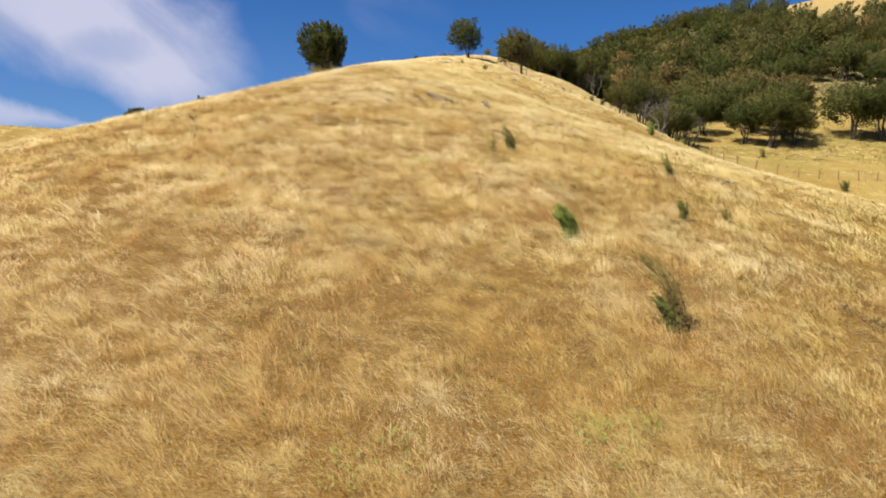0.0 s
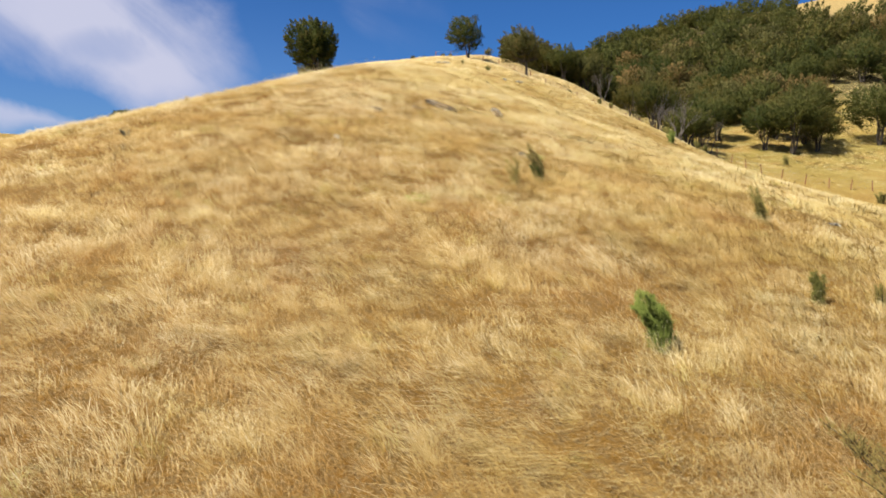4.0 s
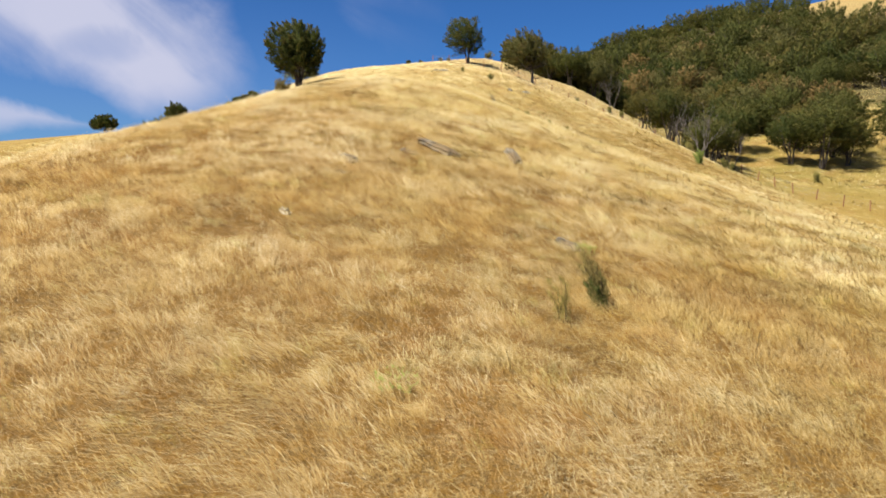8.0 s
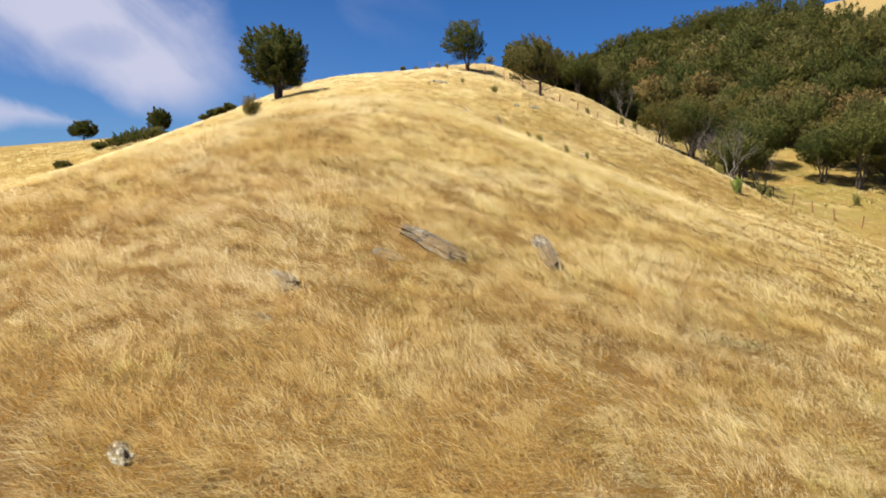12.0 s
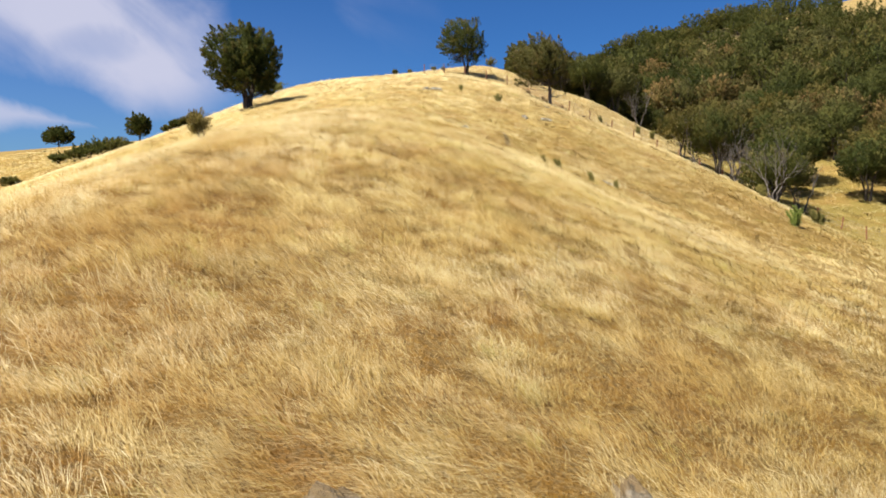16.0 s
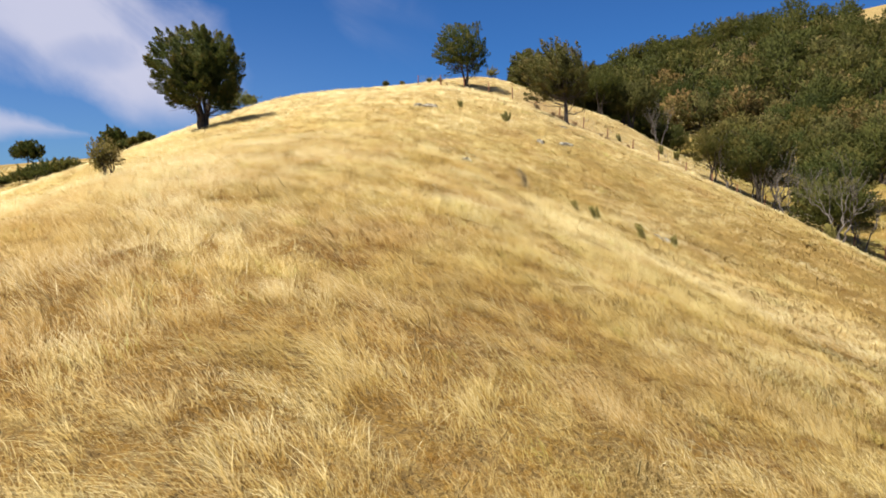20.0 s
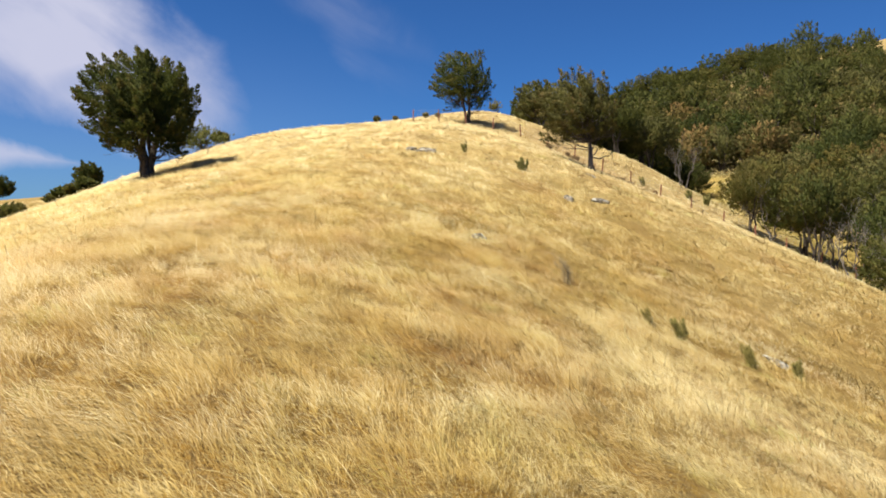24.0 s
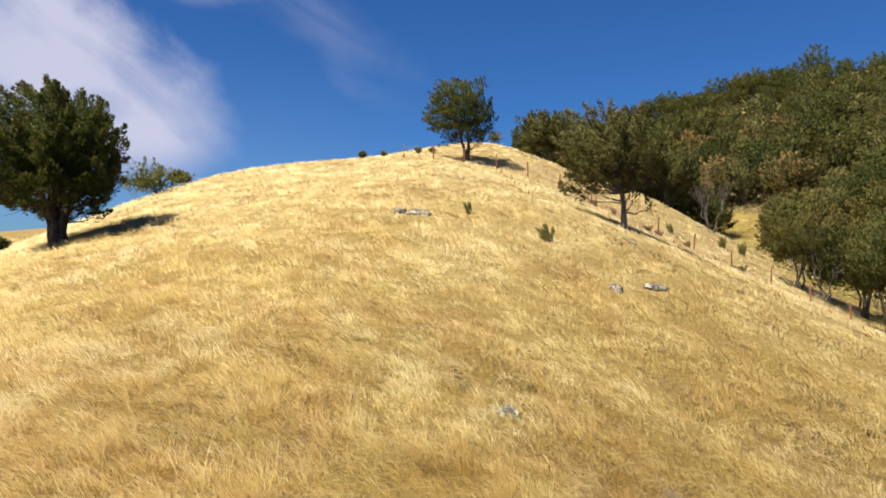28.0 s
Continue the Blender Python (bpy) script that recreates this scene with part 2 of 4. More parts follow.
def ground_look(n):
    place = n.add("ShaderNodeNewGeometry").outputs["Position"]
    grazed, up_hill, _ = n.add("ShaderNodeSeparateXYZ", {0: place}).outputs
    grazed = n.math("MAXIMUM", n.step(grazed, 22.0, 34.0), n.math("MULTIPLY", n.step(grazed, -30.0, -42.0), 0.4))
    grazed = n.math("MAXIMUM", grazed, n.math("MULTIPLY", n.step(up_hill, 45.0, 95.0), 0.7))
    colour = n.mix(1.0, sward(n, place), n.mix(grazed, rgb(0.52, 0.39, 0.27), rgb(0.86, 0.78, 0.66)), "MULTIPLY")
    fine = n.noise(place, 9.0, 6.0, 0.7)
    dark = n.mix(n.step(fine, 0.62, 0.36), colour, n.mix(0.65, colour, rgb(0.14, 0.095, 0.045)))
    streaks = n.add("ShaderNodeVectorMath", {0: place, 1: (14.0, 20.0, 14.0)}, operation="MULTIPLY").outputs[0]
    straws = n.noise(streaks, 1.0, 3.0, 0.6)
    dark = n.mix(n.math("MULTIPLY", n.step(straws, 0.5, 0.8), 0.5), dark, rgb(0.36, 0.27, 0.13))
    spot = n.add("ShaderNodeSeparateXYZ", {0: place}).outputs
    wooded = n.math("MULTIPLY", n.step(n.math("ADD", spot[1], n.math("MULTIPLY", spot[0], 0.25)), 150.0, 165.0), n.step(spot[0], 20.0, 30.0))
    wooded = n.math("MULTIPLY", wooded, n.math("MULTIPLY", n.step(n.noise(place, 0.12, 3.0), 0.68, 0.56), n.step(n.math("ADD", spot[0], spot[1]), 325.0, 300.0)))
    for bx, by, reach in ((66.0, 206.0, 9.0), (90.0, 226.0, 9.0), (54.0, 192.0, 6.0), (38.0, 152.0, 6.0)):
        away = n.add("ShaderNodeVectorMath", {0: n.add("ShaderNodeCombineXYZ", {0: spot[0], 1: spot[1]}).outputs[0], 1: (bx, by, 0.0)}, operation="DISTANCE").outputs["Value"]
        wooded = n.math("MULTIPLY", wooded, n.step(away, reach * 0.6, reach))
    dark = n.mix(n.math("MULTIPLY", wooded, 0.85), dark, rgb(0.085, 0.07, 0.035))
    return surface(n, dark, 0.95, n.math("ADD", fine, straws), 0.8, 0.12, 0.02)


def leaf_look(dark, light, rust, rusty, crown=0.0, joined=False, lone=False):
    """crown: how far the leaves' shading leans out of their spray. joined: many trees in one mesh, told apart by their points."""
    def build(n):
        any_one = n.add("ShaderNodeNewGeometry").outputs["Random Per Island"]
        own = n.add("ShaderNodeObjectInfo").outputs["Random"]
        place = n.add("ShaderNodeTexCoord").outputs["Object"]
        if joined:
            own = n.add("ShaderNodeAttribute", attribute_name="tree").outputs["Fac"]
        if lone:
            own = 0.42
        clump = n.noise(place, 0.9, 3.0)
        out = (0.0, 0.0, 0.9)
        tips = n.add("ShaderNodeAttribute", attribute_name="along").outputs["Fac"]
        if crown:
            out = n.add("ShaderNodeAttribute", attribute_name="out").outputs["Vector"]
            if not joined:
                out = n.add("ShaderNodeVectorTransform", {0: out}, vector_type="VECTOR", convert_from="OBJECT", convert_to="WORLD").outputs[0]
            out = n.add("ShaderNodeVectorMath", {0: out}, operation="NORMALIZE").outputs[0]
            out = n.add("ShaderNodeVectorMath", {0: out, "Scale": crown}, operation="SCALE").outputs[0]
        colour = n.mix(n.math("ADD", n.math("MULTIPLY", any_one, 0.4), n.math("MULTIPLY", n.step(clump, 0.35, 0.65), 0.6)), rgb(*dark), rgb(*light))
        # bronzed outer tips; this also paints crowns lighter outside and shaded within
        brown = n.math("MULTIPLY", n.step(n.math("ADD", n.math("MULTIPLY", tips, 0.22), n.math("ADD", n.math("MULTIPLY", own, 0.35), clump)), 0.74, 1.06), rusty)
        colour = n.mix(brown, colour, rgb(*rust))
        shade = n.ramp(own, [(0.0, (0.72, 0.76, 0.66)), (0.35, (0.92, 0.96, 0.82)), (0.65, (1.06, 1.06, 0.9)), (1.0, (1.2, 1.1, 0.88))])
        colour = n.mix(1.0, colour, shade, "MULTIPLY")
        return leafy(n, colour, n.mix(0.4, colour, rgb(0.14, 0.15, 0.02)), 0.32, 0.65, 0.06, out)
    return build


def bark_look(pale, dark):
    def build(n):
        place = n.add("ShaderNodeTexCoord").outputs["Object"]
        long_way = n.add("ShaderNodeVectorMath", {0: place, 1: (9.0, 9.0, 1.6)}, operation="MULTIPLY").outputs[0]
        strip = n.noise(long_way, 1.6, 6.0, 0.65)
        colour = n.ramp(strip, [(0.38, dark), (0.70, pale)])
        return surface(n, colour, 0.9, strip, 0.7, 0.03, 0.15)
    return build


def rock_look(pale):
    """Dark bedded stone, pale crusts of lichen on its edges, and brown moss in its hollows."""
    def build(n):
        place = n.add("ShaderNodeTexCoord").outputs["Object"]
        bedded = n.add("ShaderNodeVectorMath", {0: place, 1: (2.2, 4.0, 9.0)}, operation="MULTIPLY").outputs[0]
        bands = n.noise(bedded, 1.6, 7.0, 0.65, 0.4)
        fine = n.noise(place, 26.0, 6.0, 0.7)
        stone = n.ramp(bands, [(0.34, (0.045, 0.037, 0.028)), (0.5, (0.14, 0.11, 0.078)), (0.66, (0.26, 0.215, 0.16))])
        crust = n.math("ADD", n.math("MULTIPLY", n.noise(place, 5.5, 4.0, 0.6), 0.7), n.math("MULTIPLY", fine, 0.3))
        stone = n.mix(n.step(crust, 0.53 - 0.05 * pale, 0.60 - 0.03 * pale), stone, rgb(0.47, 0.445, 0.375))
        moss = n.math("ADD", n.math("MULTIPLY", n.noise(place, 2.6, 3.0, 0.6), 0.8), n.math("MULTIPLY", fine, 0.2))
        stone = n.mix(n.math("MULTIPLY", n.step(moss, 0.45 + 0.09 * pale, 0.53 + 0.09 * pale), 0.9), stone, rgb(0.17, 0.115, 0.06))
        return surface(n, stone, 0.95, n.math("ADD", bands, fine), 0.9, 0.05, 0.1)
    return build


def post_look(n):
    place = n.add("ShaderNodeTexCoord").outputs["Object"]
    rust = n.noise(place, 12.0, 5.0, 0.65)
    return surface(n, n.ramp(rust, [(0.35, (0.13, 0.05, 0.03)), (0.65, (0.30, 0.12, 0.075))]), 0.85, rust, 0.4, 0.01)


def wire_look(n):
    return n.add("ShaderNodeBsdfPrincipled", {"Base Color": rgb(0.32, 0.30, 0.28), "Metallic": 0.8, "Roughness": 0.55}).outputs[0]


GRASS = material("dry_grass", grass_look)
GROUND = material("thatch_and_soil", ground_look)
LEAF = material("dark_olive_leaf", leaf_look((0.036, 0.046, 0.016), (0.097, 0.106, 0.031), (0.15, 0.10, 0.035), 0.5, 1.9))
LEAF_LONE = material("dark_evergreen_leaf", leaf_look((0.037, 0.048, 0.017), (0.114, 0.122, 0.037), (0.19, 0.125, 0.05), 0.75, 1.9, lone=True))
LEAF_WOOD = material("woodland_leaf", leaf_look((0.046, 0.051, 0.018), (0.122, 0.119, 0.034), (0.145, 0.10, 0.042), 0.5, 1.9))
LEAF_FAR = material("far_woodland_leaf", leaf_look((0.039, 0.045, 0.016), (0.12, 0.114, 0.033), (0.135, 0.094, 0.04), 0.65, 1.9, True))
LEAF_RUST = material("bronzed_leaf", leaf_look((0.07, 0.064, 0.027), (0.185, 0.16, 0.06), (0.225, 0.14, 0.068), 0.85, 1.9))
LEAF_FRESH = material("fresh_green_leaf", leaf_look((0.105, 0.13, 0.03), (0.26, 0.28, 0.075), (0.22, 0.18, 0.06), 0.3))
LEAF_DULL = material("dull_shrub_leaf", leaf_look((0.105, 0.085, 0.03), (0.26, 0.215, 0.075), (0.17, 0.12, 0.06), 0.7))
LEAF_OLIVE = material("dark_shrub_leaf", leaf_look((0.06, 0.066, 0.023), (0.165, 0.16, 0.05), (0.14, 0.10, 0.04), 0.5))
LEAF_WEED = material("low_weed_leaf", leaf_look((0.17, 0.19, 0.05), (0.30, 0.30, 0.09), (0.26, 0.21, 0.08), 0.3))
LEAF_BROWN = material("half_dead_shrub_leaf", leaf_look((0.11, 0.08, 0.032), (0.28, 0.20, 0.078), (0.2, 0.12, 0.055), 0.8))
LEAF_RUSSET = material("russet_dead_leaf", leaf_look((0.17, 0.105, 0.065), (0.34, 0.21, 0.13), (0.26, 0.17, 0.10), 0.5))
LEAF_DEAD = material("dead_twig", leaf_look((0.16, 0.12, 0.08), (0.30, 0.24, 0.17), (0.16, 0.10, 0.06), 0.5))
BARK = material("bark", bark_look((0.13, 0.105, 0.082), (0.035, 0.027, 0.021)))
BARK_GREY = material("bleached_bark", bark_look((0.21, 0.18, 0.16), (0.075, 0.06, 0.05)))
ROCK = material("lichened_schist", rock_look(0.0))
ROCK_PALE = material("white_lichened_schist", rock_look(1.0))
POST = material("rusty_post", post_look)
WIRE = material("fence_wire", wire_look)


# ---- helpers for building ----
def link_mesh(name, verts, quads, look_of, parent=None, label="", along=None, slope=None):
    """One mesh object from numpy arrays of vertices and faces that all have the same number of corners."""
    me = bpy.data.meshes.new(name)
    verts, quads = np.ascontiguousarray(verts, np.float32), np.ascontiguousarray(quads, np.int32)
    me.vertices.add(len(verts))
    me.vertices.foreach_set("co", verts.ravel())
    me.loops.add(quads.size)
    me.loops.foreach_set("vertex_index", quads.ravel())
    me.polygons.add(len(quads))
    me.polygons.foreach_set("loop_start", np.arange(0, quads.size, quads.shape[1], dtype=np.int32))
    me.update(calc_edges=True)
    me.materials.append(look_of)
    if along is not None:
        me.attributes.new("along", "FLOAT", "POINT").data.foreach_set("value", np.ascontiguousarray(along, np.float32))
    if slope is not None:
        me.polygons.foreach_set("use_smooth", np.ones(len(quads), bool))
        me.attributes.new("custom_normal", "FLOAT_VECTOR", "POINT").data.foreach_set("vector", np.ascontiguousarray(slope, np.float32).ravel())
    ob = new(name, me)
    if parent is not None:
        ob.parent = parent
    return tagged(ob, label)


def part(name, bm, look_of, parent=None, label="", smooth=False):
    me = bpy.data.meshes.new(name)
    bm.to_mesh(me)
    bm.free()
    me.materials.append(look_of)
    if smooth:
        me.polygons.foreach_set("use_smooth", [True] * len(me.polygons))
    ob = new(name, me)
    if parent is not None:
        ob.parent = parent
    return tagged(ob, label)


def smooth_faces(ob):
    ob.data.polygons.foreach_set("use_smooth", [True] * len(ob.data.polygons))
    return ob


def waves(seed, count, longest, shortest):
    """A cheap smooth noise over the plan, about -1 to 1, as a function."""
    r = np.random.default_rng(seed)
    size = np.exp(r.uniform(np.log(shortest), np.log(longest), count))
    turn, shift = r.uniform(0, 2 * np.pi, count), r.uniform(0, 2 * np.pi, count)
    share = size**0.5 / np.sqrt((size).sum() / 2)

    def value(x, y):
        out = np.zeros_like(x)
        for s, a, p, w in zip(size, turn, shift, share):
            out += w * np.sin((x * np.cos(a) + y * np.sin(a)) * 2 * np.pi / s + p)
        return out
    return value


def height(x, y):
    return float(land(x, y))


def on_slope(x, y, bearing, lift=0.0):
    """A frame that lies on the ground at x, y: its x axis along the bearing, its z axis square to the slope."""
    z, e = height(x, y), 0.5
    up = Vector(((height(x - e, y) - height(x + e, y)) / (2 * e), (height(x, y - e) - height(x, y + e)) / (2 * e), 1.0)).normalized()
    ahead = Vector((math.cos(radians(bearing)), math.sin(radians(bearing)), 0.0))
    ahead = (ahead - up * ahead.dot(up)).normalized()
    m = Matrix((ahead, up.cross(ahead), up)).transposed().to_4x4()
    return Matrix.Translation(Vector((x, y, z)) + up * lift) @ m


# The spur: a rising crest line with a hyperbolic cross-section, and broad swells on it.
SWELL_X = np.array([-24, -14, -5, 4, 13, 23, 34.0])
SWELL_Y = np.arange(8.0, 129.0, 15.0)
SWELL = np.array([
    [0.04, 0.25, 0.28, 0.22, 0.62, 0.11, 0.0], [0.57, -0.33, -0.89, -0.08, 0.72, 0.12, 0.07],
    [0.22, 0.34, 0.26, -0.55, -0.02, -0.11, 0.36], [-0.8, -0.4, 0.78, 0.31, 0.15, -0.16, 0.74],
    [-0.46, -0.48, 0.82, -0.23, -1.14, -0.28, 0.28], [-0.04, 0.19, -0.37, -0.37, -0.03, 0.84, -0.68],
    [-0.32, 0.47, -0.55, 1.37, 0.43, 0.53, 0.35], [-0.27, 0.33, -0.75, 0.23, -1.04, -0.84, 0.01],
    [0.22, 0.97, -0.68, 0.26, 0.36, 0.66, 0.08]])


def softplus(v, k):
    return k * np.logaddexp(0.0, v / k)


def spur(x, y):
    yc = np.clip(y, 6.0, 128.0)
    v = (yc - 60.0) / 60.0
    top = 9.602 + 11.545 * v + 1.133 * v**2 + 3.983 * v**3 - 3.689 * v**4
    u = x - (-6.096 + 3.164 * v + 0.711 * v * v)
    right = np.exp(-0.779 + 0.27 * v) * (np.sqrt(u * u + 11.61**2) - 11.61)
    left = np.exp(-0.985 - 0.038 * v) * (np.sqrt(u * u + 21.41**2) - 21.41)
    z = top - np.where(u > 0, right, left) + 0.073 * u
    z = z + np.where(y > yc, 0.12, 0.3) * (y - yc) - 0.4 * softplus(y - 152.0, 6.0)
    z = z + 4.2 * np.exp(-(((x - 12.0) / 11.0) ** 2) - ((y - 150.0) / 15.0) ** 2)
    z = z + 1.3 * np.exp(-(((x - 11.5) / 6.0) ** 2) - ((y - 128.0) / 6.0) ** 2)
    gx = np.exp(-(((x[..., None] - SWELL_X) / 8.0) ** 2) / 2)
    gy = np.exp(-(((y[..., None] - SWELL_Y) / 12.0) ** 2) / 2)
    return z + np.einsum("...i,ij,...j->...", gy, SWELL, gx)


def land(x, y):
    """Height of the ground: the spur, the wooded hillside beyond its gully, and the low hill on the other flank."""
    x, y = np.asarray(x, float), np.asarray(y, float)
    d = y - 88.0
    hill = 1.5 + 0.305 * d + 0.0003 * np.clip(d, 0, 400) ** 2 + (x - 57.0) * (0.0019 * np.clip(d, -30, 170) - 0.06)
    hill = hill - 0.0045 * np.clip(d, 0, 170) * softplus(46.0 - x, 6.0) - 0.9 * softplus(y - 240.0, 10.0)
    flank = 12.0 + 0.15 * (y - 128.0) - 0.1 * softplus(128.0 - y, 8.0) + 0.08 * (x + 46.0) - 0.4 * softplus(y - 205.0, 8.0) - 0.5 * softplus(x + 20.0, 5.0)
    flank = flank + 1.5 * np.exp(-(((x + 42.0) / 12.0) ** 2) - ((y - 121.0) / 11.0) ** 2)
    bank = 16.2 + 0.3 * (y - 116.0) - 0.37 * (x - 17.3) - 0.6 * softplus(8.0 - x, 2.0) - 0.28 * softplus(y - 138.0, 5.0)
    bank = bank + 1.4 * np.exp(-(((x - 21.0) / 7.0) ** 2) - ((y - 130.0) / 9.0) ** 2)
    k = 0.8
    return k * np.logaddexp(np.logaddexp(spur(x, y) / k, hill / k), np.logaddexp(flank / k, bank / k))


# ---- the ground ----
def spaced(*stretches):
    out = []
    for start, stop, step in stretches:
        out.extend(np.arange(start, stop, step))
    return np.array(out)


def build_ground():
    xs = spaced((-600, -160, 40), (-160, -60, 5), (-60, -24, 1.5), (-24, 30, 0.5), (30, 70, 1.2), (70, 160, 4), (160, 640, 40))
    ys = spaced((-240, -40, 20), (-40, 4, 3), (4, 132, 0.6), (132, 180, 1.5), (180, 280, 4), (280, 900, 40))
    gx, gy = np.meshgrid(xs, ys)
    gz = land(gx, gy)
    lumps = waves(11, 40, 3.5, 0.9)(gx, gy)
    near = (np.abs(gx) < 40) & (gy > 0) & (gy < 135)
    gz = gz + np.where(near, 0.05 * lumps, 0.0)
    verts = np.stack([gx, gy, gz], -1).reshape(-1, 3)
    i = np.arange(len(verts)).reshape(gx.shape)
    quads = np.stack([i[:-1, :-1], i[:-1, 1:], i[1:, 1:], i[1:, :-1]], -1).reshape(-1, 4)
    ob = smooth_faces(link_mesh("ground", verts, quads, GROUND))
    tagged(ob, "steep hillside of dry straw-coloured pasture over thin soil", "ground", kind="structure")


build_ground()


# ---- trees ----
class Wood:
    """Collects tapered tubes as four-cornered faces."""

    def __init__(self):
        self.verts, self.quads, self.count = [], [], 0

    def tube(self, path, radii, sides=6):
        path = np.asarray(path, float)
        way = np.gradient(path, axis=0)
        way /= np.linalg.norm(way, axis=1, keepdims=True) + 1e-9
        side = np.cross(way, (0.31, 0.95, 0.08))
        side /= np.linalg.norm(side, axis=1, keepdims=True) + 1e-9
        other = np.cross(way, side)
        a = np.arange(sides) * 2 * np.pi / sides
        ring = path[:, None] + np.asarray(radii)[:, None, None] * (np.cos(a)[None, :, None] * side[:, None] + np.sin(a)[None, :, None] * other[:, None])
        n = len(path)
        i = self.count + np.arange(n * sides).reshape(n, sides)
        j = np.roll(i, -1, axis=1)
        self.verts.append(ring.reshape(-1, 3))
        self.quads.append(np.stack([i[:-1], j[:-1], j[1:], i[1:]], -1).reshape(-1, 4))
        self.count += n * sides

    def arrays(self):
        return np.concatenate(self.verts), np.concatenate(self.quads)


def bough(start, end, sag, r, steps=6, wriggle=0.06):
    t = np.linspace(0, 1, steps)[:, None]
    path = np.asarray(start) * (1 - t) + np.asarray(end) * t
    path[:, 2] += (sag * 4 * t * (1 - t))[:, 0]
    span = np.linalg.norm(np.subtract(end, start))
    path[1:-1] += r.normal(0, wriggle * span, (steps - 2, 3))
    return path


def leaves(centres, radii, per, length, r, wind=(-0.45, 0.0, 0.12), slim=0.27, up=0.5, facing=False):
    """Sprays round each clump's middle, thicker towards its skin, leaning with the wind."""
    c = np.repeat(centres, per, axis=0)
    rad = np.repeat(radii, per)
    n = len(c)
    way = r.normal(size=(n, 3))
    way[:, 2] = way[:, 2] * 0.85 + 0.25
    way /= np.linalg.norm(way, axis=1, keepdims=True)
    tuft = centres - centres.mean(axis=0) + r.normal(0, 0.4, centres.shape)
    tuft = np.repeat(tuft / (np.linalg.norm(tuft, axis=1, keepdims=True) + 1e-6), per, axis=0) * 0.8 + np.array(wind) + np.array([0, 0, up])
    tuft /= np.linalg.norm(tuft, axis=1, keepdims=True)
    way -= tuft * (way * tuft).sum(axis=1, keepdims=True) * 0.45
    place = c + way * (rad * r.uniform(0.1, 0.85, n) ** 0.7)[:, None] + tuft * (rad * r.uniform(-0.5, 0.9, n))[:, None]
    axis = way * 0.4 + tuft * 0.8 + r.normal(0, 0.22, (n, 3))
    axis /= np.linalg.norm(axis, axis=1, keepdims=True)
    flat = np.cross(axis, r.normal(size=(n, 3)))
    flat /= np.linalg.norm(flat, axis=1, keepdims=True) + 1e-9
    long = (length * r.uniform(0.6, 1.3, n))[:, None]
    tilt = np.cross(axis, flat)
    if facing:
        turned = tilt @ np.array([0.0, -1.0, 0.35]) > 0
        flat[turned] *= -1
        tilt[turned] *= -1
    base, tip = place - axis * long * 0.4, place + axis * long * 0.6
    mid = place + tilt * long * 0.08
    verts = np.stack([base, mid + flat * long * slim * 0.5, tip, mid - flat * long * slim * 0.5], 1).reshape(-1, 3)
    return verts, np.arange(n * 4).reshape(-1, 4)


def set_out(ob, out, along):
    ob.data.attributes.new("out", "FLOAT_VECTOR", "POINT").data.foreach_set("vector", np.ascontiguousarray(out, np.float32).ravel())
    ob.data.attributes.new("along", "FLOAT", "POINT").data.foreach_set("value", np.ascontiguousarray(along, np.float32))
    return ob


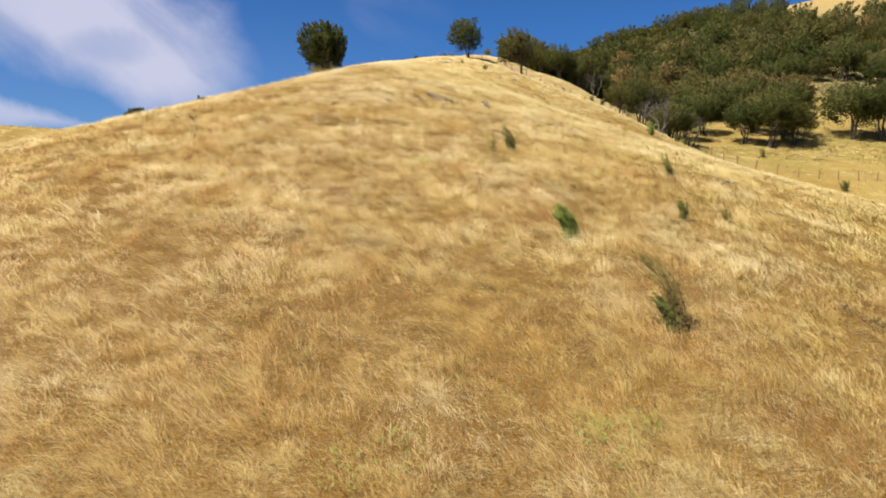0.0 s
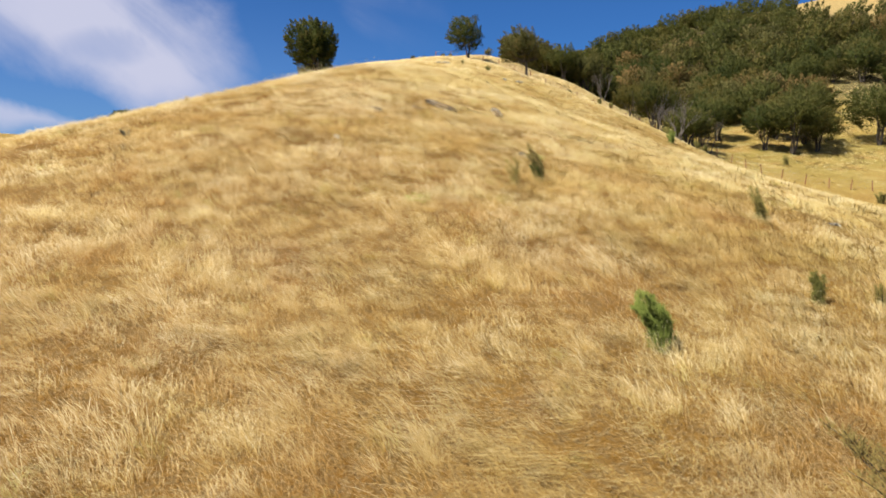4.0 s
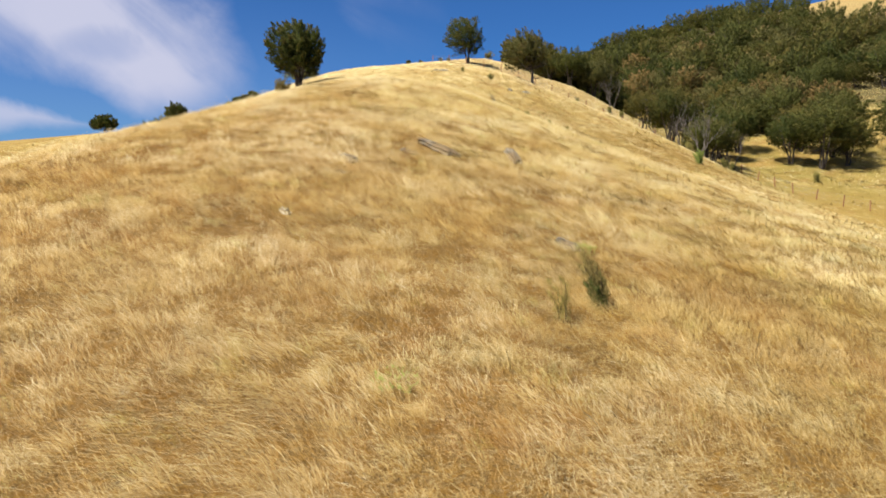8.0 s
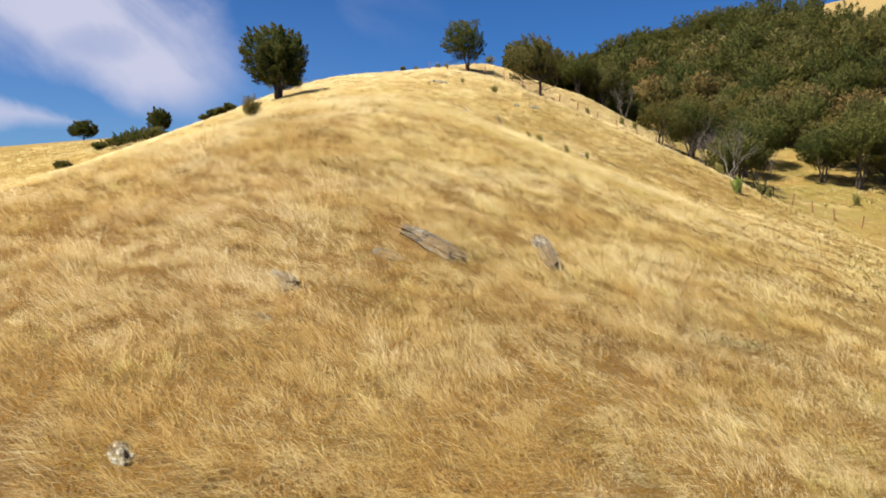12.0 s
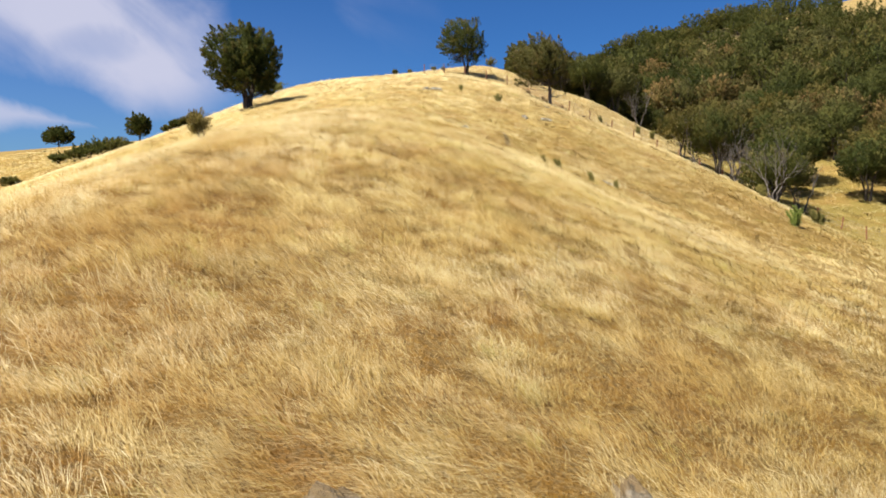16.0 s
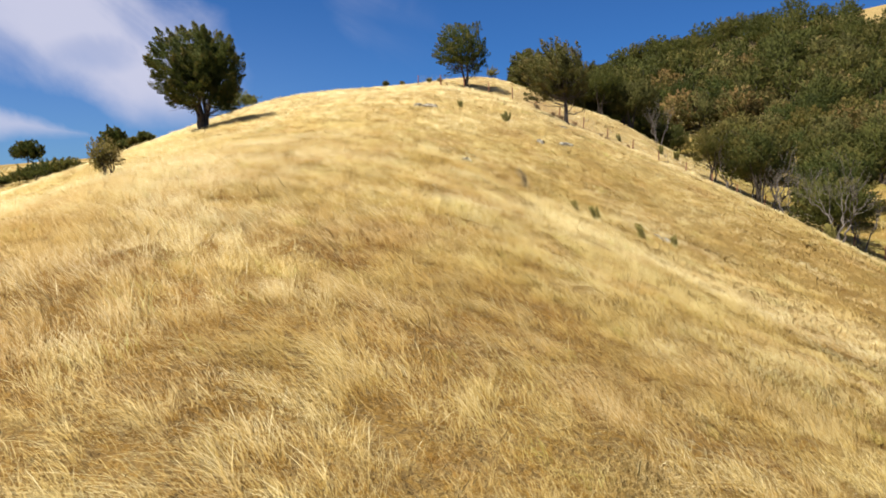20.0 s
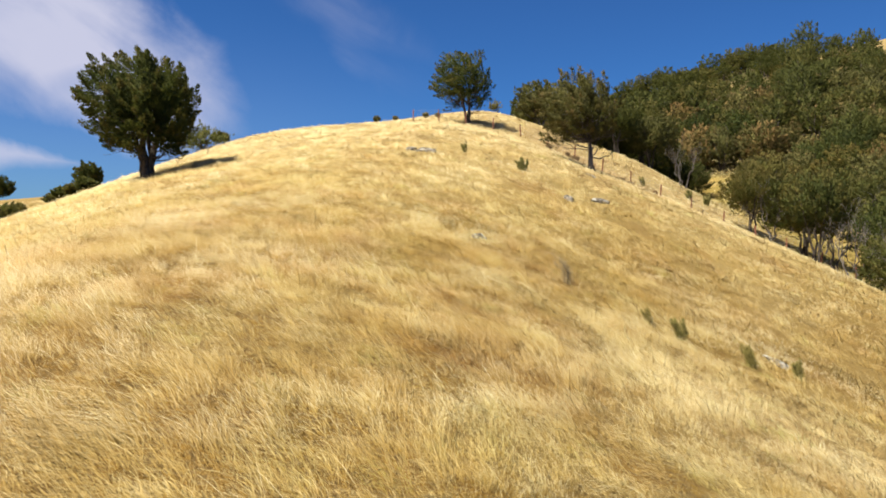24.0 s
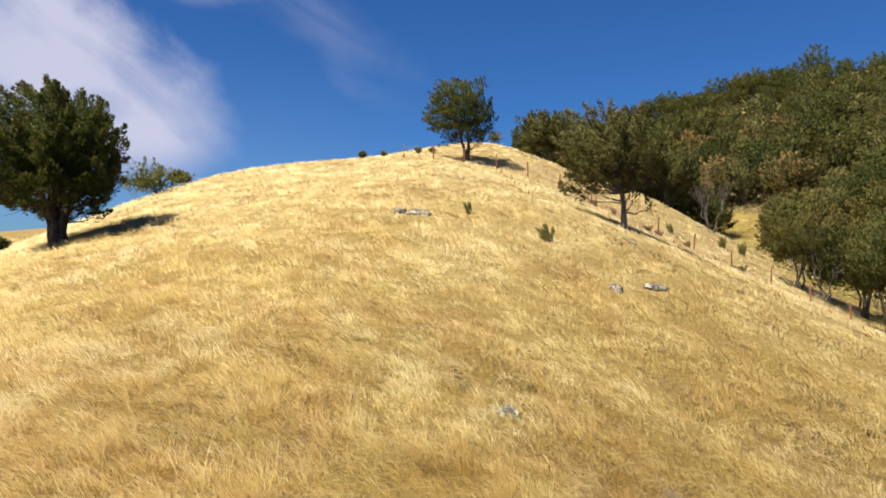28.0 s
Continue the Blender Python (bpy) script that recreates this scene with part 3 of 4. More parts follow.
def build_plumed_tree(name, seed, tall, half, skirt, lean=(0.0, 0.0), plumes=260, per=90, leaf=0.2, length=1.2, stems=4, girth=0.13, leaf_of=None, bark=None,
                      boughs=46, twigs=3, split=False, slim=0.24, low=-0.62, wind=(-0.28, 0.0), inner=0.4, fat=0.27, base=0.12, ragged=0.07, within=0.62):
    """An evergreen whose crown is made of feathery sprays that point out and up, over stems that fan from one foot. Stands at the origin."""
    r = np.random.default_rng(seed)
    leaf_of, bark = leaf_of or LEAF, bark or BARK
    root = new(name)
    scale = np.array([half, half, (tall - skirt) / 2])
    mid = np.array([lean[0], lean[1], skirt + scale[2]])
    k = np.arange(plumes) + 0.5
    up = 1 - (1 - low) * k / plumes
    turn = k * 2.39996 + r.normal(0, 0.25, plumes)
    flat = np.sqrt(np.clip(1 - up * up, 0, 1))
    way = np.stack([flat * np.cos(turn), flat * np.sin(turn), up], -1) + r.normal(0, 0.06, (plumes, 3))
    way /= np.linalg.norm(way, axis=1, keepdims=True)
    # broad lobes and a ragged outline
    bump = sum(0.05 * np.sin(way @ r.normal(0, f, 3) + r.uniform(0, 6.3)) for f in (3.0, 3.6, 5.5, 7.5))
    reach = 0.97 + bump + ragged * r.normal(size=plumes)
    reach[r.uniform(size=plumes) < inner] *= within
    size = length * r.uniform(0.65, 1.3, plumes)
    ahead = way * np.array([0.85, 0.85, 0.55]) + np.array([wind[0], wind[1], 0.5]) + r.normal(0, 0.14, (plumes, 3))
    ahead /= np.linalg.norm(ahead, axis=1, keepdims=True)
    tip = mid + way * scale * reach[:, None] - way * 0.05
    tip[:, 2] = np.maximum(tip[:, 2], skirt * 0.9 + 0.25)
    foot = tip - ahead * size[:, None]
    # wood
    wood, fork = Wood(), []
    for j in range(stems):
        a = 2 * np.pi * j / stems + r.uniform(0, 1.2)
        out = r.uniform(0.3, 0.55) if stems > 1 else 0.08
        start = np.array([base * np.cos(a), base * np.sin(a), -0.4])
        head = mid + np.array([np.cos(a) * half * out, np.sin(a) * half * out, scale[2] * r.uniform(0.15, 0.45)])
        path = bough(start, head, 0.0, r, 9, 0.016)
        path[:, :2] -= (head[:2] - start[:2]) * 0.16 * np.sin(np.linspace(0, np.pi, 9))[:, None]
        wood.tube(path, girth * r.uniform(0.75, 1.1) * np.r_[1.6, 1.15, 0.98, 0.86, 0.74, 0.6, 0.46, 0.32, 0.16], 9 if twigs else 6)
        fork.append(path)
        if split:
            smooth_faces(link_mesh("stem", *wood.arrays(), bark, root))
            wood = Wood()
    if not split:
        smooth_faces(link_mesh("trunk", *wood.arrays(), bark, root))
    fork = np.concatenate(fork)
    rest = Wood()
    order = np.argsort(foot[:, 2] + r.normal(0, scale[2] * 0.5, plumes))[:boughs]
    for c in foot[order]:
        below = fork[(fork[:, 2] < c[2] - 0.1) & (fork[:, 2] > skirt * 0.4)]
        if not len(below):
            continue
        start = below[np.argmin(np.linalg.norm(below - c, axis=1) + 0.5 * (c[2] - below[:, 2]) + 0.4 * r.uniform(size=len(below)))]
        path = bough(start, c, -0.05 * np.linalg.norm(c - start), r, 6, 0.035)
        thick = girth * 0.34 * r.uniform(0.6, 1.1)
        limb = Wood() if split else rest
        limb.tube(path, np.linspace(thick, thick * 0.25, 6), 5)
        if split:
            smooth_faces(link_mesh("branch", *limb.arrays(), bark, root))
        for _ in range(twigs):
            rest.tube(bough(path[r.integers(2, 6)], c + r.normal(0, 0.35, 3) + ahead[0] * 0.3, 0.0, r, 4, 0.05), np.linspace(thick * 0.3, thick * 0.08, 4), 4)
    tagged(smooth_faces(link_mesh("twig_spray", *rest.arrays(), bark, root)), kind="stuff")
    # sprays of leaves, each tapering to its tip
    n = plumes * per
    t = r.uniform(0, 1, n) ** 0.85
    axis = np.repeat(ahead, per, axis=0)
    round_ = r.normal(size=(n, 3))
    round_ -= axis * (round_ * axis).sum(axis=1, keepdims=True)
    round_ /= np.linalg.norm(round_, axis=1, keepdims=True) + 1e-9
    span = np.repeat(size, per)
    wide = span * fat * (1.06 - t) ** 0.75 * r.uniform(0.15, 1.0, n) ** 0.6
    place = np.repeat(foot, per, axis=0) + axis * (span * t)[:, None] + round_ * wide[:, None]
    point = axis * 0.85 + round_ * 0.55 + r.normal(0, 0.2, (n, 3))
    point /= np.linalg.norm(point, axis=1, keepdims=True)
    side = np.cross(point, r.normal(size=(n, 3)))
    side /= np.linalg.norm(side, axis=1, keepdims=True) + 1e-9
    long = (leaf * r.uniform(0.6, 1.3, n))[:, None]
    verts = np.stack([place - point * long * 0.4, place + side * long * slim * 0.5, place + point * long * 0.6, place - side * long * slim * 0.5], 1).reshape(-1, 3)
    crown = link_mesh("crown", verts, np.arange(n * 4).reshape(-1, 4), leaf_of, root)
    out = round_ * 0.65 + np.repeat(way, per, axis=0) * 0.95 + axis * 0.2
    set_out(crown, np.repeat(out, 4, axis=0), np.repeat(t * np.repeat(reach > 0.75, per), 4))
    return root


def build_bare_tree(name, seed, tall, half, girth=0.085):
    """A dead tree: pale forking limbs and a haze of fine twigs."""
    r = np.random.default_rng(seed)
    root, wood, twigs = new(name), Wood(), Wood()
    tips = []

    def grow(start, way, length, thick, level):
        end = start + way * length
        path = bough(start, end, 0.05 * length, r, 6, 0.05)
        (wood if level < 3 else twigs).tube(path, np.linspace(thick, thick * 0.45, 6), 6 if level < 2 else 4)
        tips.append(end)
        if level == 4:
            return
        for k in range(3):
            turn = way + r.normal(0, 0.42, 3) + np.array([-0.08, 0, 0.18])
            at = path[-1] if k == 0 else path[r.integers(3, 6)]
            grow(at, turn / np.linalg.norm(turn), length * r.uniform(0.55, 0.78), thick * 0.48, level + 1)

    for k in range(3):
        a = k * 2.1 + r.uniform(0, 1)
        way = np.array([half / tall * np.cos(a) * 0.9, half / tall * np.sin(a) * 0.9, 1.0])
        grow(np.array([0.12 * np.cos(a), 0.12 * np.sin(a), -0.3]), way / np.linalg.norm(way), tall * 0.42, girth, 0)
    v, q = wood.arrays()
    smooth_faces(link_mesh("trunk", v, q, BARK_GREY, root))
    v, q = twigs.arrays()
    tagged(link_mesh("twig_spray", v, q, BARK_GREY, root), kind="stuff")
    return root


def stand(ob, x, y, turn=0.0, sink=0.0, size=1.0):
    ob.matrix_world = pose(x, y, height(x, y) - sink, 0, 0, turn) @ Matrix.Diagonal((size, size, size, 1))
    return ob


def copy_at(ob, x, y, turn=0.0, sink=0.0, size=(1.0, 1.0, 1.0)):
    made = copy_thing(ob, pose(x, y, height(x, y) - sink, 0, 0, turn))
    made.scale = size
    return made


# the three lone trees of the crest, and the two on the far flank
stand(tagged(build_plumed_tree("tree", 3, 7.05, 3.2, 1.1, (-0.3, 0.0), 600, 170, 0.165, 1.1, 6, 0.15, LEAF_LONE, BARK, 90, 3, True, base=0.12, low=-0.78, fat=0.36, slim=0.34, inner=0.45),
             "broad dark green evergreen tree with several dark stems", "tree", "lone trees on the crest"), -15.35, 94.2)
stand(tagged(build_plumed_tree("tree", 8, 7.0, 2.85, 1.1, (-0.8, 0.0), 300, 76, 0.2, 1.05, 4, 0.11, LEAF_LONE, BARK, 60, 3, True, wind=(-0.5, 0.0), ragged=0.1, inner=0.4, low=-0.75, fat=0.36, slim=0.34),
             "wind-swept dark green tree beside the fence", "tree", "lone trees on the crest"), 4.2, 121.0)
stand(tagged(build_plumed_tree("tree", 21, 6.35, 2.45, 1.0, (-1.1, 0.1), 300, 84, 0.2, 1.15, 1, 0.17, LEAF_RUST, BARK_GREY, 60, 3, True, wind=(-0.6, 0.0), ragged=0.12, inner=0.4, fat=0.32, slim=0.32, base=0.03),
             "wind-swept tree with bronzed leaves on a leaning pale trunk", "tree", "lone trees on the crest"), 10.75, 98.2)
stand(tagged(build_plumed_tree("tree", 23, 4.9, 2.5, 0.3, (-0.6, 0.1), 170, 70, 0.28, 1.1, 2, 0.12, LEAF_RUST, BARK_GREY, 20, 2, True, wind=(-0.6, 0.0), ragged=0.1, fat=0.42, slim=0.4),
             "low bronzed tree behind the fence near the crest", "tree", "lone trees on the crest"), 12.6, 131.0)
stand(tagged(build_plumed_tree("tree", 34, 6.0, 2.75, 0.9, (0.0, 0.0), 220, 60, 0.34, 1.0, 1, 0.2, LEAF_LONE, BARK, 14, 1, fat=0.45, slim=0.45, low=-0.85),
             "small round evergreen tree on the far flank", "tree", "trees on the far flank"), -62.5, 189.8, 20)
stand(tagged(build_plumed_tree("tree", 39, 4.6, 3.1, 0.3, (0.0, 0.0), 220, 60, 0.34, 1.0, 1, 0.2, LEAF_LONE, BARK, 14, 1, fat=0.45, slim=0.45),
             "low spreading evergreen tree on the far skyline", "tree", "trees on the far flank"), -80.8, 192.3, 50)


# ---- the woodland in and beyond the gully ----
def inside(x, y, corners):
    hit = False
    for (ax, ay), (bx, by) in zip(corners, corners[1:] + corners[:1]):
        if (ay > y) != (by > y) and x < (bx - ax) * (y - ay) / (by - ay) + ax:
            hit = not hit
    return hit


WOOD_EDGE = [(12, 158), (17, 141), (23, 136), (27, 143), (34, 146), (37, 135), (36, 120), (44, 122), (55, 118), (62, 124), (67, 138), (73, 150),
             (84, 146), (96, 135), (150, 126), (165, 205), (103, 198), (98, 201), (98, 236), (40, 246), (32, 215), (22, 185)]
GAPS = [(54, 192, 4), (66, 206, 6), (70, 230, 4), (90, 226, 6), (88, 212, 3), (38, 152, 4)]
SORTS = [(6.8, 3.5, 0.9, LEAF_WOOD), (6.0, 3.2, 0.7, LEAF_WOOD), (7.6, 3.6, 1.1, LEAF_WOOD), (5.6, 3.4, 0.5, LEAF_WOOD),
         (6.6, 3.1, 0.9, LEAF_RUST), (7.0, 3.4, 1.0, LEAF), (5.8, 3.2, 0.8, LEAF_RUST), (6.4, 3.6, 0.7, LEAF)]


def sort_of_tree(seed, sort, raised, sprays, per, leaf):
    """raised: how high the crown's skirt hangs; sprays, per: how many sprays, and leaves on each."""
    tall, half, skirt, look_of = sort
    ob = build_plumed_tree("tree", seed, tall, half, skirt * raised, (-0.3, 0.0), sprays, per, leaf, 1.5, 3, 0.13, look_of, BARK, 14, 1, slim=0.42, ragged=0.07, inner=0.3, fat=0.42, low=-0.75)
    return tagged(ob, ("bronzed" if look_of is LEAF_RUST else "dark green") + " evergreen tree in dense hillside woodland", "tree", "woodland")


KINDS = [sort_of_tree(60 + k, sort, 0.6, 150, 60, 0.29) for k, sort in enumerate(SORTS)]
EDGE_KINDS = [sort_of_tree(100 + k, sort, 2.1, 210, 56, 0.24) for k, sort in enumerate(SORTS)]
FAR_KINDS = [sort_of_tree(80 + k, sort, 0.3, 90, 32, 0.42) for k, sort in enumerate(SORTS)]
rng = np.random.default_rng(5)
used, far_spots = set(), []
for row, y in enumerate(np.arange(92, 250, 5.0)):
    for x in np.arange(8 + 2.7 * (row % 2), 152, 5.4):
        px, py = x + rng.uniform(-1.9, 1.9), y + rng.uniform(-1.8, 1.8)
        if not inside(px, py, WOOD_EDGE) or any(math.hypot(px - gx, py - gy) < gr for gx, gy, gr in GAPS):
            continue
        kind = (KINDS if py < 152 else FAR_KINDS)[rng.integers(8)]
        s = rng.uniform(0.75, 1.35) * (0.95 if py > 212 else 1.0)
        if py > 190:
            low = 0.68 if py > 205 and px < 80 else 0.95
            far_spots.append((kind, pose(px, py, height(px, py) - 0.5, 0, 0, rng.uniform(0, 360)) @ Matrix.Diagonal((s * 0.92, s * 0.92, s * low * rng.uniform(0.9, 1.1), 1))))
        elif kind.name not in used:
            used.add(kind.name)
            stand(kind, px, py, rng.uniform(0, 360), 0.1)
        else:
            copy_at(kind, px, py, rng.uniform(0, 360), 0.1, (s * 0.93, s * 0.93, s * rng.uniform(0.82, 1.05)))



def join_far(name, child, look_of, label):
    """The far wood as one mesh: the same trees, set down one by one."""
    verts, quads, own, out, count = [], [], [], [], 0
    r = np.random.default_rng(15)
    for kind, m in far_spots:
        ob = [c for c in kind.children if c.name.split(".")[0] == child][0]
        co = np.empty(len(ob.data.vertices) * 3, np.float32)
        ob.data.vertices.foreach_get("co", co)
        q = np.empty(len(ob.data.loops), np.int32)
        ob.data.loops.foreach_get("vertex_index", q)
        co, mat = co.reshape(-1, 3), np.array(m)
        away = np.tile((0.0, 0.0, 1.0), (len(co), 1)).astype(np.float32)
        if child == "crown":
            flat = np.empty(len(co) * 3, np.float32)
            ob.data.attributes["out"].data.foreach_get("vector", flat)
            away = flat.reshape(-1, 3) @ mat[:3, :3].T
        verts.append(co @ mat[:3, :3].T + mat[:3, 3])
        quads.append(q.reshape(-1, 4) + count)
        own.append(np.full(len(co), r.uniform()))
        out.append(away / (np.linalg.norm(away, axis=1, keepdims=True) + 1e-6))
        count += len(co)
    ob = link_mesh(name, np.concatenate(verts), np.concatenate(quads), look_of)
    ob.data.attributes.new("tree", "FLOAT", "POINT").data.foreach_set("value", np.concatenate(own).astype(np.float32))
    ob.data.attributes.new("out", "FLOAT_VECTOR", "POINT").data.foreach_set("vector", np.concatenate(out).astype(np.float32).ravel())
    return tagged(ob, label, "woodland", kind="stuff")


far_wood = join_far("far_woodland", "crown", LEAF_FAR, "dense dark evergreen woodland on the far hillside")
far_trunks = join_far("trunk", "trunk", BARK, "")
far_trunks.parent = far_wood

# trees at the wood's edge that stand out singly
EDGE = [(5, 41.0, 114.4, 1.0), (2, 52.0, 110.5, 1.2), (2, 47.5, 104.5, 1.15), (7, 51.5, 106.0, 1.0), (5, 44.8, 107.0, 0.95), (7, 49.3, 113.5, 1.05), (0, 62.5, 110.0, 1.35), (5, 66.5, 109.5, 1.3), (2, 70.0, 112.0, 1.2), (6, 33.5, 103.0, 0.85),
        (3, 31.0, 98.0, 0.95), (4, 25.0, 134.0, 1.0), (1, 14.5, 147.0, 0.8), (6, 17.5, 146.0, 0.9), (2, 21.0, 133.0, 0.85), (0, 24.5, 135.5, 0.85), (7, 18.5, 137.0, 1.0), (3, 21.5, 140.0, 1.15), (2, 28.2, 115.0, 0.78), (0, 31.4, 112.4, 1.0), (5, 36.5, 109.0, 1.0)]
for k, x, y, s in EDGE:
    if EDGE_KINDS[k].name not in used:
        used.add(EDGE_KINDS[k].name)
        stand(EDGE_KINDS[k], x, y, rng.uniform(0, 360), 0.2, s)
    else:
        copy_at(EDGE_KINDS[k], x, y, rng.uniform(0, 360), 0.2, (s, s, s))
copy_at(EDGE_KINDS[5], 28.5, 105.0, 40, 0.2, (0.75, 0.75, 1.08))
dead = tagged(build_bare_tree("dead_tree", 4, 5.6, 2.6), "leafless bleached grey tree at the edge of the woodland", "dead tree", "dead trees")
stand(dead, 27.8, 91.2)
for x, y, turn, s in [(26.6, 127.5, 80, 0.95), (29.2, 101.5, 200, 0.95), (30.5, 106.5, 300, 1.0), (38.5, 112.5, 30, 0.8), (28.9, 112.8, 150, 0.95), (34.5, 100.0, 60, 0.9), (43.0, 121.0, 100, 0.95), (36.0, 118.0, 10, 1.0), (49.0, 117.5, 220, 0.9)]:
    copy_at(dead, x, y, turn, 0.0, (s, s, s))


# ---- shrubs ----
def bush(seed, x, y, tall, half, label, look_of, group, lobes=12, leaf=0.2, lean=-0.1):
    ob = build_plumed_tree("bush", seed, tall, half, 0.02, (lean * tall, 0.0), lobes * 7, 34, leaf, 0.42 * tall, 5, 0.02 * tall, look_of, BARK, 12, 2, slim=0.32,
                           low=-0.25, wind=(0.25, 0.0), inner=0.3, fat=0.24, base=0.04 * tall, ragged=0.14)
    return stand(tagged(ob, label, "bush", group), x, y, 0.0, 0.22 * tall if tall > 3 else 0.0)


def build_shrub(name, seed, tall, spread, stems=7, sprays=110, leaf=0.07, lean=-0.35, leaf_of=None, slim=0.2):
    """An upright shrub: thin stems from one root, feathered with small leaves, blown to one side."""
    r = np.random.default_rng(seed)
    root = new(name)
    spots, sizes = [], []
    for k in range(stems):
        a, out = r.uniform(0, 2 * np.pi), r.uniform(0.1, 1.0)
        high = tall * r.uniform(0.6, 1.0)
        end = np.array([spread * out * np.cos(a) + lean * high, spread * out * np.sin(a), high])
        path = bough((0.03 * np.cos(a), 0.03 * np.sin(a), -0.08), end, 0.0, r, 7, 0.03)
        path[:, 0] += -lean * high * 0.5 * np.sin(np.linspace(0, np.pi, 7))
        wood = Wood()
        wood.tube(path, np.linspace(0.006, 0.002, 7) * max(1.0, tall), 5)
        v, q = wood.arrays()
        smooth_faces(link_mesh("stem", v, q, BARK, root))
        t = r.uniform(0.05, 1.0, int(sprays * 1.6)) ** 1.15
        for axis_spot in t:
            i = axis_spot * 6
            lo = min(int(i), 5)
            spots.append(path[lo] + (path[lo + 1] - path[lo]) * (i - lo))
            sizes.append(0.15 * tall * (1.2 - axis_spot) + 0.02)
    v, q = leaves(np.array(spots), np.array(sizes), 2, leaf * 0.8, r, (lean * 0.8, 0, 0.2), slim, 0.8, True)
    lit = np.array([-0.2, -0.35, 0.9]) + r.normal(0, 0.35, (len(q), 3))
    lit /= np.linalg.norm(lit, axis=1, keepdims=True)
    link_mesh("foliage", v, q, leaf_of or LEAF_DULL, root, slope=np.repeat(lit, 4, axis=0))
    return root


def shrub(seed, x, y, tall, spread, label, look_of=None, category="shrub", group="shrubs in the grass", **more):
    ob = build_shrub("shrub", seed, tall, spread, leaf_of=look_of, **more)
    return stand(tagged(ob, label, category, group), x, y)


shrub(1, 3.42, 15.55, 0.95, 0.26, "bushy bright green seedling shrub in dry grass", LEAF_FRESH, stems=13, sprays=230, leaf=0.085, lean=-0.36)
shrub(2, 4.87, 11.45, 1.6, 0.22, "tall half-dead brown shrub bent by the wind", LEAF_BROWN, stems=9, sprays=170, leaf=0.075, lean=-0.46)
shrub(22, 4.8, 11.4, 0.72, 0.34, "low olive shrub at the foot of a bent brown one", LEAF_OLIVE, stems=9, sprays=150, leaf=0.075, lean=-0.5)
shrub(3, 2.78, 25.6, 0.62, 0.2, "dark green base of a wind-bent shrub in dry grass", LEAF_OLIVE, stems=9, sprays=150, leaf=0.08, lean=-0.3)
shrub(23, 2.76, 25.62, 1.2, 0.16, "wind-bent thin brown shrub in dry grass", LEAF_BROWN, stems=7, sprays=130, leaf=0.08, lean=-0.32)
shrub(4, 2.0, 24.95, 0.75, 0.22, "sparse faded olive shrub in dry grass", LEAF_DULL, stems=5, sprays=60, leaf=0.08, lean=-0.25)
shrub(5, 8.25, 23.2, 0.95, 0.2, "wind-bent olive shrub in dry grass", LEAF_DULL, stems=7, sprays=130, leaf=0.08, lean=-0.25)
shrub(6, 7.07, 17.8, 0.6, 0.18, "small green seedling shrub in dry grass", LEAF_OLIVE, stems=8, sprays=130, leaf=0.07, lean=-0.2)
shrub(7, 8.38, 18.0, 0.45, 0.18, "small faded shrub in dry grass", LEAF_DULL, stems=5, sprays=80, leaf=0.07, lean=-0.2)
shrub(8, 45.6, 80.5, 1.3, 0.7, "round olive shrub on the valley floor", LEAF_DULL, stems=14, sprays=120, leaf=0.15, lean=-0.1, slim=0.4)
shrub(9, 43.5, 97.7, 1.3, 0.4, "small dull shrub on the valley floor", LEAF_DULL, stems=9, sprays=90, leaf=0.14, lean=-0.1, slim=0.4)
bush(10, -12.5, 72.4, 1.75, 0.75, "olive bush with an upright pointed shape", LEAF_DULL, "bushes on the crest", 14, 0.13)
shrub(11, 8.56, 70.3, 0.62, 0.25, "dark olive shrub beside a rock", LEAF_DULL, stems=8, sprays=130, leaf=0.07, lean=-0.25)
shrub(12, 9.95, 70.75, 0.55, 0.2, "dark olive shrub beside a rock", LEAF_DULL, stems=7, sprays=120, leaf=0.07, lean=-0.2)
shrub(13, 6.8, 70.35, 0.58, 0.22, "dark olive shrub in dry grass", LEAF_DULL, stems=8, sprays=130, leaf=0.07, lean=-0.25)
shrub(14, 6.1, 70.7, 0.45, 0.2, "sparse olive shrub in dry grass", LEAF_DULL, stems=5, sprays=80, leaf=0.07, lean=-0.25)
shrub(15, 4.27, 72.0, 0.95, 0.2, "dead grey-brown shrub in dry grass", LEAF_DEAD, stems=8, sprays=90, leaf=0.07, lean=-0.3, slim=0.12)
shrub(16, 5.2, 89.3, 0.65, 0.4, "small olive shrub in dry grass", LEAF_DULL, stems=10, sprays=100, leaf=0.1, lean=-0.1, slim=0.3)
shrub(18, -11.1, 30.0, 0.24, 0.3, "dry grey-brown dead clump in the grass", LEAF_DEAD, stems=9, sprays=80, leaf=0.08, lean=-0.2, slim=0.14)
shrub(17, 2.44, 91.7, 0.45, 0.3, "small faded shrub in dry grass", LEAF_DULL, stems=7, sprays=80, leaf=0.1, lean=-0.1, slim=0.3)
for k, (x, y, s) in enumerate([(-4.7, 126.0, 0.75), (-2.9, 127.0, 0.6), (0.2, 127.0, 0.7), (1.4, 126.4, 0.6), (9.0, 146.0, 1.8)]):
    bush(30 + k, x, y, s, s * 0.55, "small dark bush on the skyline", LEAF_DULL, "bushes on the skyline", 8, 0.16)
